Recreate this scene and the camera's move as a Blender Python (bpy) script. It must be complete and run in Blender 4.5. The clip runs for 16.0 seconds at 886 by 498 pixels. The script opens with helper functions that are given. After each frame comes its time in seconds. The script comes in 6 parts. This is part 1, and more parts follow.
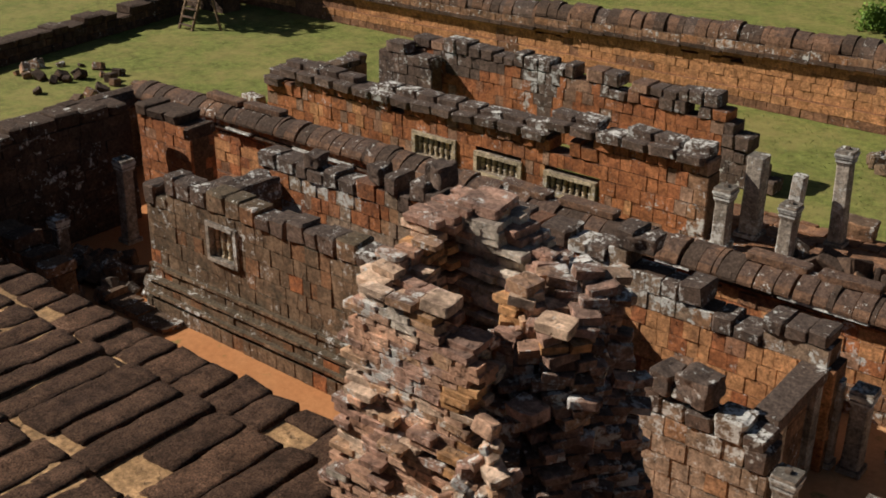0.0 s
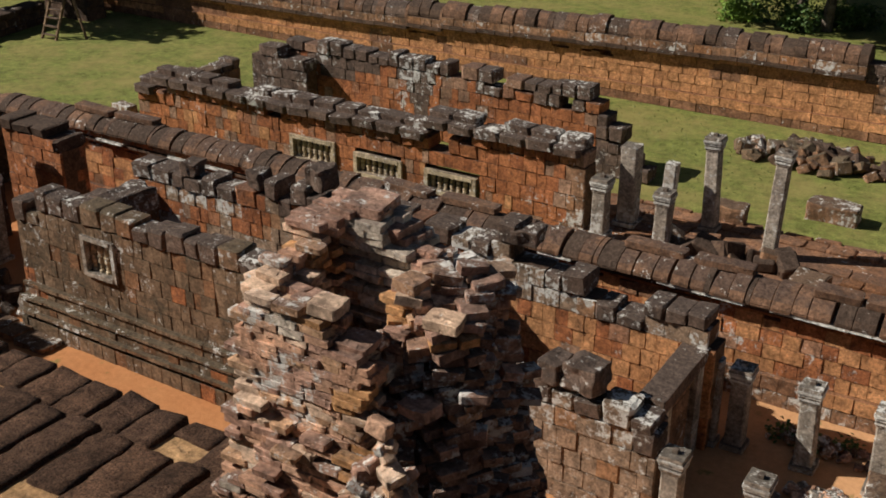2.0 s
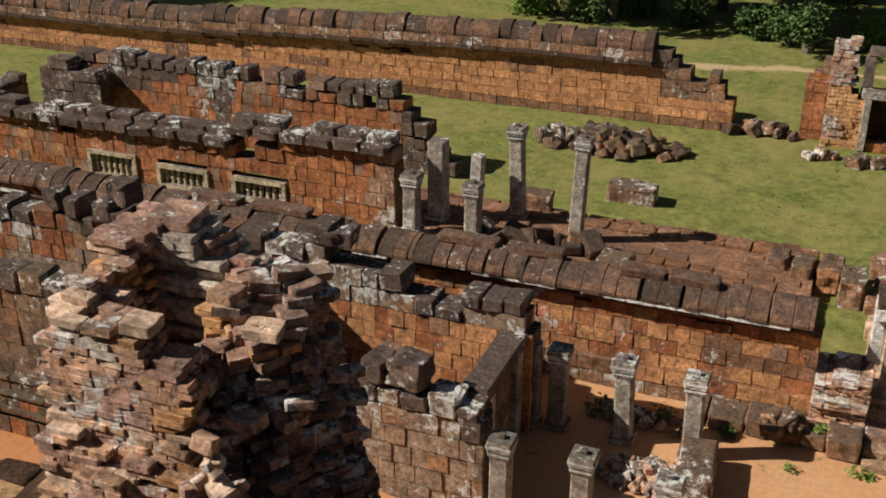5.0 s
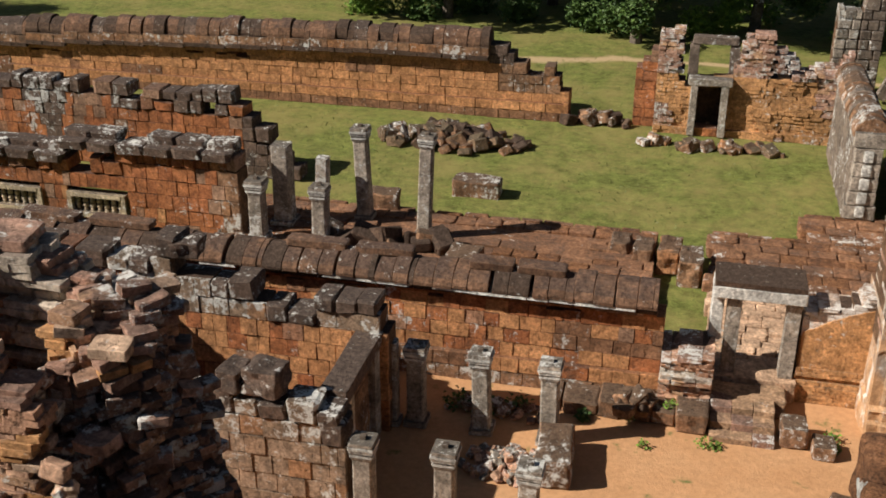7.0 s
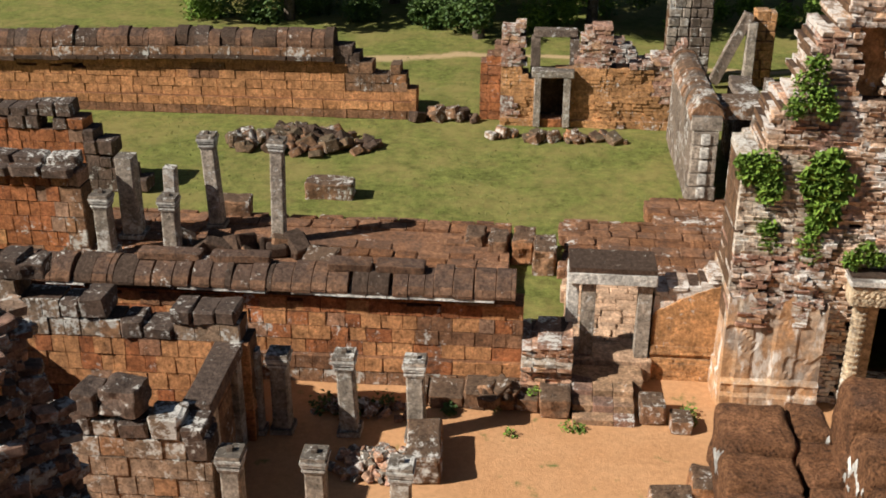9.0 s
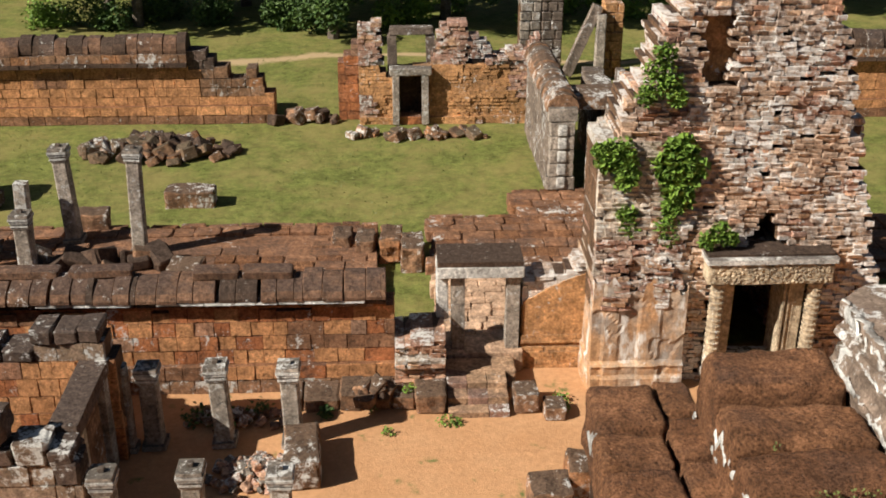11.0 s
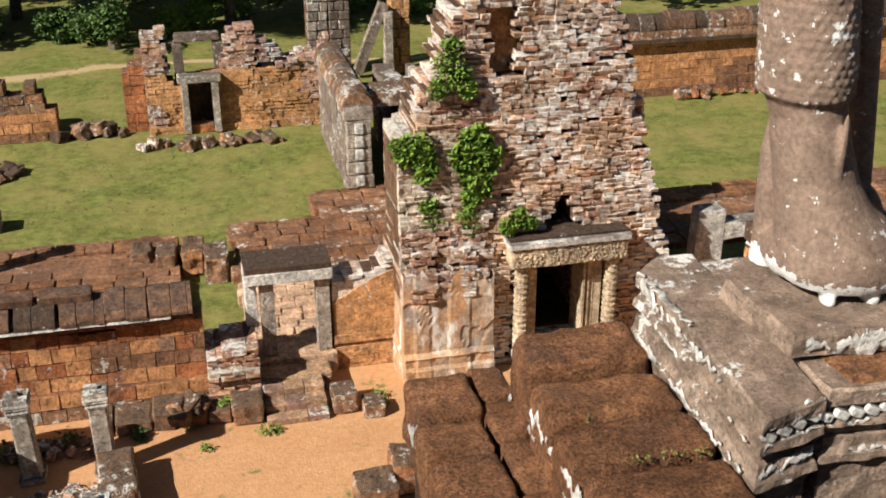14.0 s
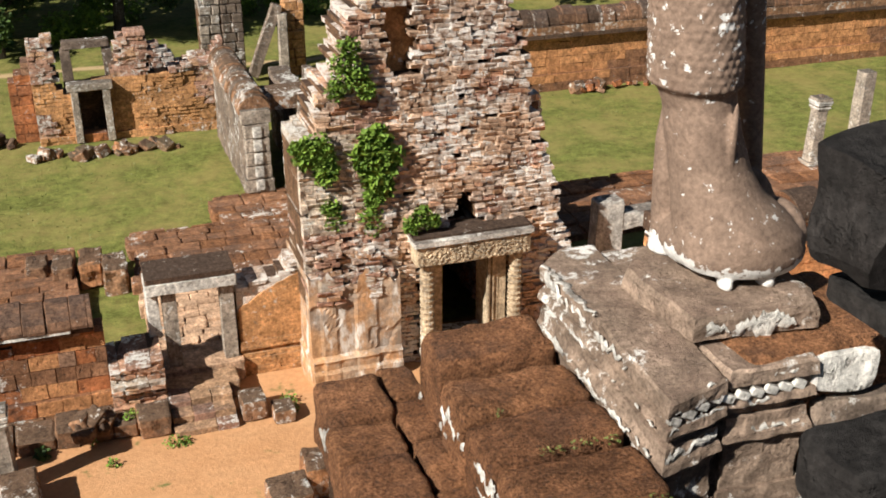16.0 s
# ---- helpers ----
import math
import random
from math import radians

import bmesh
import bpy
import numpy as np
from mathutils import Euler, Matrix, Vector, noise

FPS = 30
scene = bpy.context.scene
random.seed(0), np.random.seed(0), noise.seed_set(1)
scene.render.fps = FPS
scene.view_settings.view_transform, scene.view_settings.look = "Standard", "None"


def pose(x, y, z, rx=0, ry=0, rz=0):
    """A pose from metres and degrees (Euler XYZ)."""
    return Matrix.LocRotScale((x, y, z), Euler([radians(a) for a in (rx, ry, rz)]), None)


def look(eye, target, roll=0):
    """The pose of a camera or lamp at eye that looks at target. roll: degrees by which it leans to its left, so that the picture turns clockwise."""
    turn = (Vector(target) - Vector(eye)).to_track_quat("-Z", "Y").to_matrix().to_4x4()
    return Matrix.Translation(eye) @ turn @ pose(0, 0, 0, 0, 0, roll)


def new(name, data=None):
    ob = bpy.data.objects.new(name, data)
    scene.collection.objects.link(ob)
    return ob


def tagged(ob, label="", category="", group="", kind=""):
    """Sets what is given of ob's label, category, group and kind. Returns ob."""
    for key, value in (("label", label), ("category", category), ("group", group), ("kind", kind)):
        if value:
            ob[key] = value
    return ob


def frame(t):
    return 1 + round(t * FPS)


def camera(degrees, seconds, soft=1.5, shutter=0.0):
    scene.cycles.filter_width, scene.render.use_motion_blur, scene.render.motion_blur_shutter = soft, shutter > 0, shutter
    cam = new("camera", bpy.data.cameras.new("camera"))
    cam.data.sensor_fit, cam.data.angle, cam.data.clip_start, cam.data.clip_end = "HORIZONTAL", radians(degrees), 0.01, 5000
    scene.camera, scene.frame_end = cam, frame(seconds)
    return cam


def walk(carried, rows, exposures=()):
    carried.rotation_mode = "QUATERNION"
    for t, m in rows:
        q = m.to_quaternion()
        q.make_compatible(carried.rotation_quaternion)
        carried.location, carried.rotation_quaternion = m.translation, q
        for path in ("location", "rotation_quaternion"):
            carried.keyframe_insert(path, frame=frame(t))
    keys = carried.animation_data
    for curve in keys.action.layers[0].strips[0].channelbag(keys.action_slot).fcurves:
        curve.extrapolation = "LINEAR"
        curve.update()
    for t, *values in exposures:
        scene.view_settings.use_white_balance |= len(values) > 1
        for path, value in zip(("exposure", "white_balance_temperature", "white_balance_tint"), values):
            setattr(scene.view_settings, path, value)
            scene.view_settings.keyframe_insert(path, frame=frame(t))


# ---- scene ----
cam = camera(43.7, 16.0, soft=1.8)
# the camera turns on one spot, high on the temple's pyramid: seconds, yaw, pitch, roll
EYE = (0.0, 0.0, 15.0)
ROWS = [
    (0.0, 38.89, -24.97, -0.09),
    (0.5, 37.25, -24.97, -0.06),
    (1.0, 35.49, -24.97, -0.03),
    (1.5, 33.91, -24.97, -0.03),
    (2.0, 32.25, -24.96, -0.02),
    (2.5, 30.74, -24.95, -0.02),
    (3.0, 29.08, -24.94, -0.03),
    (3.5, 27.47, -24.94, -0.02),
    (6.0, 17.61, -24.91, -0.29),
    (6.5, 15.52, -24.90, -0.31),
    (7.0, 13.25, -24.90, -0.29),
    (7.5, 11.18, -24.90, -0.26),
    (8.0, 9.01, -24.90, -0.25),
    (8.5, 7.07, -24.90, -0.20),
    (9.0, 5.05, -24.89, -0.20),
    (11.5, -4.49, -24.92, -0.16),
    (12.0, -6.49, -24.92, -0.17),
    (12.5, -8.32, -24.91, -0.18),
    (13.0, -10.22, -24.91, -0.14),
    (13.5, -11.92, -24.92, -0.11),
    (14.0, -13.64, -24.92, -0.05),
    (14.5, -15.12, -24.92, 0.01),
    (15.0, -16.59, -24.93, 0.02),
    (15.5, -17.85, -24.94, 0.02),
    (16.0, -19.13, -24.95, 0.01),
]
walk(cam, [(t, pose(*EYE, 90 + pitch, roll, yaw)) for t, yaw, pitch, roll in ROWS],
     exposures=[(0.0, 0.35), (3.5, 0.44), (7.0, 0.53), (9.0, 0.6), (12.5, 0.72), (16.0, 0.81)])

# ---- world, sun, exposure ----
SUN_EL, SUN_DIR = 39.0, (0.915, 0.403)          # height of the sun; the way its shadows fall
world = bpy.data.worlds.new("sky")
scene.world = world
world.use_nodes = True
wn = world.node_tree.nodes
sky = wn.new("ShaderNodeTexSky")
sky.sky_type, sky.sun_disc = "NISHITA", False
sky.sun_elevation = radians(SUN_EL)
sky.sun_rotation = math.atan2(-SUN_DIR[0], -SUN_DIR[1])
wn["Background"].inputs["Strength"].default_value = 0.03
world.node_tree.links.new(sky.outputs[0], wn["Background"].inputs["Color"])
sun = new("sun", bpy.data.lights.new("sun", "SUN"))
sun.data.energy, sun.data.angle, sun.data.color = 5.0, radians(0.6), (1.0, 0.935, 0.86)
sun.matrix_world = look((-SUN_DIR[0] * 60, -SUN_DIR[1] * 60, 60 * math.tan(radians(SUN_EL))), (0, 0, 0))


# ---- materials ----
class Nodes:
    """A short way to write node materials."""

    def __init__(self, name, rough=0.9, spec=0.25):
        self.mat = bpy.data.materials.new(name)
        self.mat.use_nodes = True
        self.t = self.mat.node_tree
        self.out = self.t.nodes["Principled BSDF"]
        self.out.inputs["Roughness"].default_value = rough
        self.out.inputs["Specular IOR Level"].default_value = spec
        geo = self.t.nodes.new("ShaderNodeNewGeometry")
        self.pos, self.normal, self.island = geo.outputs["Position"], geo.outputs["Normal"], geo.outputs["Random Per Island"]
        rnd = self.t.nodes.new("ShaderNodeObjectInfo").outputs["Random"]
        self.rand = self.math("FRACT", self.math("ADD", rnd, self.math("MULTIPLY", self.island, 7.31)))

    def put(self, socket, value):
        if hasattr(value, "is_output"):
            self.t.links.new(value, socket)
        else:
            socket.default_value = value

    def math(self, op, a, b=0.5, clamp=False):
        n = self.t.nodes.new("ShaderNodeMath")
        n.operation, n.use_clamp = op, clamp
        self.put(n.inputs[0], a), self.put(n.inputs[1], b)
        return n.outputs[0]

    def noise(self, scale, detail=4.0, rough=0.6, shift=None, stretch=None):
        n = self.t.nodes.new("ShaderNodeTexNoise")
        n.inputs["Scale"].default_value, n.inputs["Detail"].default_value, n.inputs["Roughness"].default_value = scale, detail, rough
        vec = self.pos
        if stretch:
            v = self.t.nodes.new("ShaderNodeVectorMath")
            v.operation = "MULTIPLY"
            self.put(v.inputs[0], vec)
            v.inputs[1].default_value = stretch
            vec = v.outputs[0]
        if shift:
            v = self.t.nodes.new("ShaderNodeVectorMath")
            v.operation = "ADD"
            self.put(v.inputs[0], vec)
            v.inputs[1].default_value = shift
            vec = v.outputs[0]
        self.put(n.inputs["Vector"], vec)
        return n.outputs["Fac"]

    def cells(self, scale):
        n = self.t.nodes.new("ShaderNodeTexVoronoi")
        n.inputs["Scale"].default_value = scale
        self.put(n.inputs["Vector"], self.pos)
        return n.outputs["Distance"]

    def step(self, fac, lo, hi):
        n = self.t.nodes.new("ShaderNodeMapRange")
        n.clamp = True
        self.put(n.inputs["Value"], fac)
        n.inputs["From Min"].default_value, n.inputs["From Max"].default_value = lo, hi
        return n.outputs["Result"]

    def mix(self, fac, a, b):
        n = self.t.nodes.new("ShaderNodeMix")
        n.data_type = "RGBA"
        self.put(n.inputs[0], fac)
        self.put(n.inputs[6], (*a, 1) if isinstance(a, tuple) else a)
        self.put(n.inputs[7], (*b, 1) if isinstance(b, tuple) else b)
        return n.outputs[2]

    def tone(self, colour, lo, hi, fac):
        """colour times lo..hi by fac."""
        n = self.t.nodes.new("ShaderNodeMix")
        n.data_type, n.blend_type = "RGBA", "MULTIPLY"
        n.inputs[0].default_value = 1.0
        m = self.t.nodes.new("ShaderNodeMapRange")
        self.put(m.inputs["Value"], fac)
        m.inputs["From Min"].default_value, m.inputs["From Max"].default_value = 0.3, 0.7
        m.inputs["To Min"].default_value, m.inputs["To Max"].default_value = lo, hi
        self.put(n.inputs[6], (*colour, 1) if isinstance(colour, tuple) else colour)
        self.put(n.inputs[7], m.outputs["Result"])
        return n.outputs[2]

    def up(self, lo=0.4, hi=0.85):
        """1 on faces that look upwards."""
        s = self.t.nodes.new("ShaderNodeSeparateXYZ")
        self.put(s.inputs[0], self.normal)
        return self.step(s.outputs["Z"], lo, hi)

    def done(self, colour, bump=None, strength=0.5, distance=0.03):
        self.put(self.out.inputs["Base Color"], colour)
        if bump is not None:
            b = self.t.nodes.new("ShaderNodeBump")
            b.inputs["Strength"].default_value, b.inputs["Distance"].default_value = strength, distance
            self.put(b.inputs["Height"], bump)
            self.put(self.out.inputs["Normal"], b.outputs["Normal"])
        return self.mat


def stone(name, low, high, crust, lichen=0.6, crust_lo=0.5, spots=(0.6, 0.59, 0.54), grain=14.0, relief=0.025, odd=None, vary=0.55, speck=0.38):
    """Weathered stone: two tones from piece to piece, a dark crust of algae on upward faces and in patches that run on from
    stone to stone, pale lichen spots, pits."""
    n = Nodes(name, 0.92, 0.12)
    mid = tuple((p + q) / 2 for p, q in zip(low, high))
    c = n.mix(vary, mid, n.mix(n.rand, low, high))
    if odd:
        c = n.mix(n.math("MULTIPLY", n.step(n.math("FRACT", n.math("MULTIPLY", n.rand, 13.7)), 0.8, 0.9), 0.75), c, odd)
    c = n.tone(c, 0.62, 1.35, n.noise(0.75, 6, 0.65))
    c = n.tone(c, 0.5, 1.42, n.noise(3.1, 6, 0.72, (1, 2, 3)))
    c = n.tone(c, 0.48, 1.5, n.noise(9.5, 6, 0.8, (4, 4, 9)))
    pits = n.step(n.noise(grain * 0.55, 4, 0.65, (6, 2, 8)), 0.57, 0.66)
    c = n.mix(n.math("MULTIPLY", pits, 0.6), c, crust)
    patch = n.noise(0.9, 7, 0.7, (7, 3, 1))
    dark = n.step(n.math("ADD", patch, n.math("MULTIPLY", n.up(), 0.3)), crust_lo, crust_lo + 0.13)
    streak = n.step(n.noise(1.0, 6, 0.65, (2, 9, 4), (2.6, 2.6, 0.5)), 0.55, 0.7)
    dark = n.math("MAXIMUM", dark, n.math("MULTIPLY", streak, 0.6))
    c = n.mix(n.math("MULTIPLY", dark, 0.85), c, n.tone(crust, 0.5, 1.6, n.noise(7, 5, 0.7)))
    c = n.tone(c, 1.0 - speck, 1.0 + 0.8 * speck, n.noise(grain, 5, 0.75))
    white = n.step(n.math("ADD", n.noise(4.5, 8, 0.78, (3, 3, 3)), n.math("MULTIPLY", n.noise(0.6, 3, 0.5, (11, 5, 2)), 0.5)), 0.905 - 0.1 * lichen, 0.955 - 0.1 * lichen)
    c = n.mix(n.math("MULTIPLY", white, 0.85 if lichen > 0 else 0.0), c, n.tone(spots, 0.75, 1.2, n.noise(20, 3)))
    return n.done(c, n.math("ADD", n.noise(grain, 6, 0.78), n.math("SUBTRACT", n.math("MULTIPLY", n.noise(grain * 0.35, 5, 0.7), 0.9), n.math("MULTIPLY", pits, 0.5))), 1.0, relief)


LAT_ORANGE = stone("orange laterite", (0.42, 0.19, 0.08), (0.56, 0.285, 0.128), (0.16, 0.078, 0.042), 0.0, 0.57, vary=0.4)
LAT_RED = stone("red laterite", (0.30, 0.105, 0.046), (0.44, 0.175, 0.07), (0.09, 0.054, 0.038), 0.35, 0.57, odd=(0.30, 0.205, 0.14), vary=0.45)
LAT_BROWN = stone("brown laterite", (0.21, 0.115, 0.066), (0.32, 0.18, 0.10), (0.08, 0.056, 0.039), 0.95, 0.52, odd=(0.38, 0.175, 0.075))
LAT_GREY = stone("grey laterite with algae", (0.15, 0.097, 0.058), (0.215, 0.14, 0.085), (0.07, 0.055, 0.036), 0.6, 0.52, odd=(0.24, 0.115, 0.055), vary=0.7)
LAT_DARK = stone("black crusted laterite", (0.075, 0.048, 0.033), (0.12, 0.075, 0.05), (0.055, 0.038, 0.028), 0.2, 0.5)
LAT_CAP = stone("dark laterite with white lichen", (0.115, 0.078, 0.058), (0.17, 0.115, 0.084), (0.062, 0.046, 0.037), 0.8, 0.52)
LAT_ROOF = stone("dark brown roof laterite", (0.13, 0.073, 0.045), (0.195, 0.11, 0.066), (0.075, 0.05, 0.038), 0.25, 0.66)
LAT_STEP = stone("pitted dark laterite", (0.1, 0.057, 0.036), (0.16, 0.09, 0.056), (0.07, 0.04, 0.028), 0.0, 0.86, grain=46.0, relief=0.06, speck=1.0, odd=(0.2, 0.11, 0.066))
LAT_RUST = stone("rust brown laterite", (0.205, 0.096, 0.048), (0.33, 0.157, 0.074), (0.12, 0.068, 0.046), 0.0, 0.8, grain=58.0, relief=0.035, speck=0.8)
PAVE = stone("red brown paving laterite", (0.19, 0.095, 0.052), (0.28, 0.145, 0.078), (0.11, 0.066, 0.045), 0.2, 0.75)
SAND = stone("grey sandstone", (0.28, 0.235, 0.185), (0.39, 0.33, 0.265), (0.085, 0.073, 0.06), 1.0, 0.6)
SAND_PALE = stone("pale carved sandstone", (0.42, 0.33, 0.215), (0.52, 0.415, 0.28), (0.13, 0.105, 0.08), 0.5, 0.66)
SAND_DARK = stone("dark weathered sandstone", (0.155, 0.12, 0.092), (0.22, 0.17, 0.13), (0.085, 0.066, 0.052), 0.9, 0.58, spots=(0.62, 0.61, 0.56), grain=34.0, relief=0.012)
PED = stone("lion pedestal sandstone", (0.205, 0.148, 0.107), (0.29, 0.217, 0.162), (0.145, 0.102, 0.076), 0.8, 0.74, spots=(0.7, 0.69, 0.64), grain=60.0, relief=0.008)
SHADE_STONE = stone("near-black stone for shade", (0.022, 0.02, 0.018), (0.034, 0.03, 0.028), (0.016, 0.015, 0.014), 0.0, 0.5)
LINTEL_WHITE = stone("white crusted sandstone", (0.54, 0.52, 0.47), (0.64, 0.62, 0.56), (0.11, 0.09, 0.075), 0.9, 0.68)
BRICK = stone("worn pink brick", (0.48, 0.25, 0.15), (0.63, 0.40, 0.265), (0.15, 0.09, 0.065), 0.8, 0.74, odd=(0.55, 0.34, 0.19))
BRICK_PALE = stone("lichen covered brick", (0.45, 0.32, 0.235), (0.6, 0.47, 0.365), (0.22, 0.165, 0.13), 1.7, 0.74, spots=(0.64, 0.61, 0.56), odd=(0.55, 0.33, 0.18))
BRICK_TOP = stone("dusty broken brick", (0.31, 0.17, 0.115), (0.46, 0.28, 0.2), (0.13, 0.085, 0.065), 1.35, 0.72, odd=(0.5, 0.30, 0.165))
BRICK_ORANGE = stone("rubbed orange brick", (0.45, 0.225, 0.09), (0.53, 0.29, 0.135), (0.2, 0.125, 0.075), 0.4, 0.75, vary=0.35)
LAT_PALE = stone("grey laterite with pale lichen", (0.23, 0.155, 0.10), (0.33, 0.225, 0.15), (0.085, 0.062, 0.045), 1.35, 0.56, odd=(0.36, 0.18, 0.085))
BRICK_SHADED = stone("brown brick darkened for shade", (0.20, 0.115, 0.08), (0.33, 0.2, 0.14), (0.1, 0.07, 0.055), 1.2, 0.66)
BRICK_DUST = stone("pale dusty brick", (0.47, 0.31, 0.20), (0.6, 0.44, 0.32), (0.2, 0.13, 0.09), 0.9, 0.8)
TAN = stone("tan worn step stone", (0.35, 0.215, 0.125), (0.43, 0.28, 0.17), (0.17, 0.11, 0.075), 0.3, 0.8)
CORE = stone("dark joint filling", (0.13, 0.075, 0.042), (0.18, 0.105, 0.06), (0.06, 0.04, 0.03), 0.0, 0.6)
SANDY = stone("sandy earth in joints", (0.34, 0.20, 0.095), (0.45, 0.28, 0.14), (0.17, 0.11, 0.065), 0.0, 0.8)
GATE_FLOOR = stone("pale pink brick floor", (0.46, 0.29, 0.18), (0.56, 0.38, 0.25), (0.2, 0.13, 0.085), 0.3, 0.95)
PLASTER = stone("white stained plaster", (0.50, 0.41, 0.31), (0.58, 0.49, 0.39), (0.22, 0.175, 0.14), 1.1, 0.7, vary=0.3)


def tower_skin():
    """Old plaster on brick: orange where it has been rubbed, white crust, grey foot."""
    n = Nodes("worn tower plaster", 0.92, 0.12)
    c = n.mix(n.step(n.noise(0.8, 6, 0.6, (3, 8, 1), (1.6, 1.6, 0.6)), 0.4, 0.6), (0.46, 0.265, 0.135), (0.42, 0.34, 0.255))
    c = n.tone(c, 0.55, 1.4, n.noise(2.4, 7, 0.75))
    c = n.tone(c, 0.6, 1.35, n.noise(11, 6, 0.8))
    c = n.mix(n.step(n.noise(1.3, 8, 0.7, (6, 6, 6), (2, 2, 0.8)), 0.52, 0.62), c, (0.66, 0.63, 0.57))
    c = n.mix(n.math("MULTIPLY", n.step(n.noise(0.9, 7, 0.75, (9, 1, 4)), 0.5, 0.62), 0.75), c, (0.2, 0.165, 0.135))
    return n.done(c, n.noise(16, 6, 0.75), 0.6, 0.03)


SKIN = tower_skin()


def ground_material():
    """Red earth inside the galleries, worn grass outside."""
    n = Nodes("earth and grass", 0.95, 0.1)
    s = n.t.nodes.new("ShaderNodeSeparateXYZ")
    n.put(s.inputs[0], n.pos)
    wob = n.math("MULTIPLY", n.math("SUBTRACT", n.noise(0.35, 5), 0.5), 3.0)
    inner = n.step(n.math("ADD", s.outputs["Y"], wob), 26.2, 25.2)
    west = n.step(n.math("ADD", s.outputs["X"], wob), -36.5, -35.0)
    inner = n.math("MULTIPLY", inner, west)
    earth = n.mix(n.noise(0.5, 6), (0.37, 0.178, 0.075), (0.53, 0.315, 0.165))
    earth = n.mix(n.step(n.math("ADD", s.outputs["X"], wob), -6.0, -9.5), earth, n.mix(n.noise(0.9, 5, 0.6, (2, 2, 5)), (0.34, 0.135, 0.05), (0.42, 0.20, 0.085)))
    earth = n.tone(earth, 0.84, 1.14, n.noise(6, 5, 0.7))
    earth = n.mix(n.step(n.noise(1.3, 5, 0.6, (4, 1, 7)), 0.63, 0.72), earth, (0.10, 0.13, 0.04))
    grass = n.mix(n.noise(0.8, 6, 0.65), (0.082, 0.1, 0.022), (0.145, 0.15, 0.042))
    grass = n.tone(grass, 0.5, 1.6, n.noise(2.6, 6, 0.75, (3, 1, 1)))
    grass = n.tone(grass, 0.55, 1.5, n.noise(18, 4, 0.75))
    worn = n.step(n.noise(0.3, 8, 0.75, (5, 2, 0)), 0.44, 0.62)
    grass = n.mix(n.math("MULTIPLY", worn, 0.6), grass, (0.24, 0.19, 0.07))
    path = n.math("ABSOLUTE", n.math("SUBTRACT", n.math("ADD", s.outputs["Y"], n.math("MULTIPLY", n.math("SUBTRACT", n.noise(0.1, 2), 0.5), 8.0)), 55.2))
    grass = n.mix(n.math("MULTIPLY", n.step(n.math("ADD", path, n.math("MULTIPLY", n.noise(1.5, 4), 0.8)), 0.95, 0.6), 0.85), grass, (0.42, 0.30, 0.17))
    c = n.mix(inner, grass, earth)
    return n.done(c, n.noise(14, 5, 0.65), 0.6, 0.035)


GROUND = ground_material()


def leaf_material(name, low, high):
    n = Nodes(name, 0.6, 0.3)
    c = n.mix(n.rand, low, high)
    return n.done(n.tone(c, 0.7, 1.3, n.noise(3, 3)))


LEAF = leaf_material("fresh green leaves", (0.075, 0.145, 0.018), (0.2, 0.3, 0.045))
LEAF_DARK = leaf_material("dark green leaves", (0.03, 0.066, 0.014), (0.085, 0.14, 0.03))
GRASS = leaf_material("grass blades", (0.085, 0.115, 0.025), (0.17, 0.18, 0.05))
BARK = stone("grey bark", (0.10, 0.08, 0.06), (0.16, 0.13, 0.1), (0.05, 0.04, 0.03), 0.2)
WOOD = stone("weathered wood", (0.16, 0.10, 0.055), (0.22, 0.15, 0.09), (0.07, 0.05, 0.04), 0.0, 0.6)

# ---- building blocks ----
rng = random.Random(5)


def hump(x, y=0.0, z=0.0):
    """Smooth noise in -1..1."""
    return noise.noise(Vector((x, y, z)))


def unit_block(seed, bevel, rough):
    """Corners and faces of a worn unit block, as lists."""
    r = random.Random(seed)
    bm = bmesh.new()
    bmesh.ops.create_cube(bm, size=1.0)
    bmesh.ops.bevel(bm, geom=bm.edges[:], offset=bevel, segments=1, affect="EDGES", profile=0.6)
    for v in bm.verts:
        v.co += Vector((r.uniform(-1, 1), r.uniform(-1, 1), r.uniform(-1, 1))) * rough
    bm.normal_update()
    bm.verts.index_update()
    out = np.array([v.co[:] for v in bm.verts]), [[v.index for v in f.verts] for f in bm.faces]
    bm.free()
    return out


SHAPES = [unit_block(k, 0.024, 0.012) for k in range(6)] + [unit_block(20 + k, 0.10, 0.05) for k in range(6)] + [unit_block(40 + k, 0.04, 0.028) for k in range(6)]
MESHES = {}


def block_mesh(k, mat):
    if (k, mat.name) not in MESHES:
        me = bpy.data.meshes.new("block")
        me.from_pydata(SHAPES[k][0].tolist(), [], SHAPES[k][1])
        me.materials.append(mat)
        MESHES[k, mat.name] = me
    return MESHES[k, mat.name]


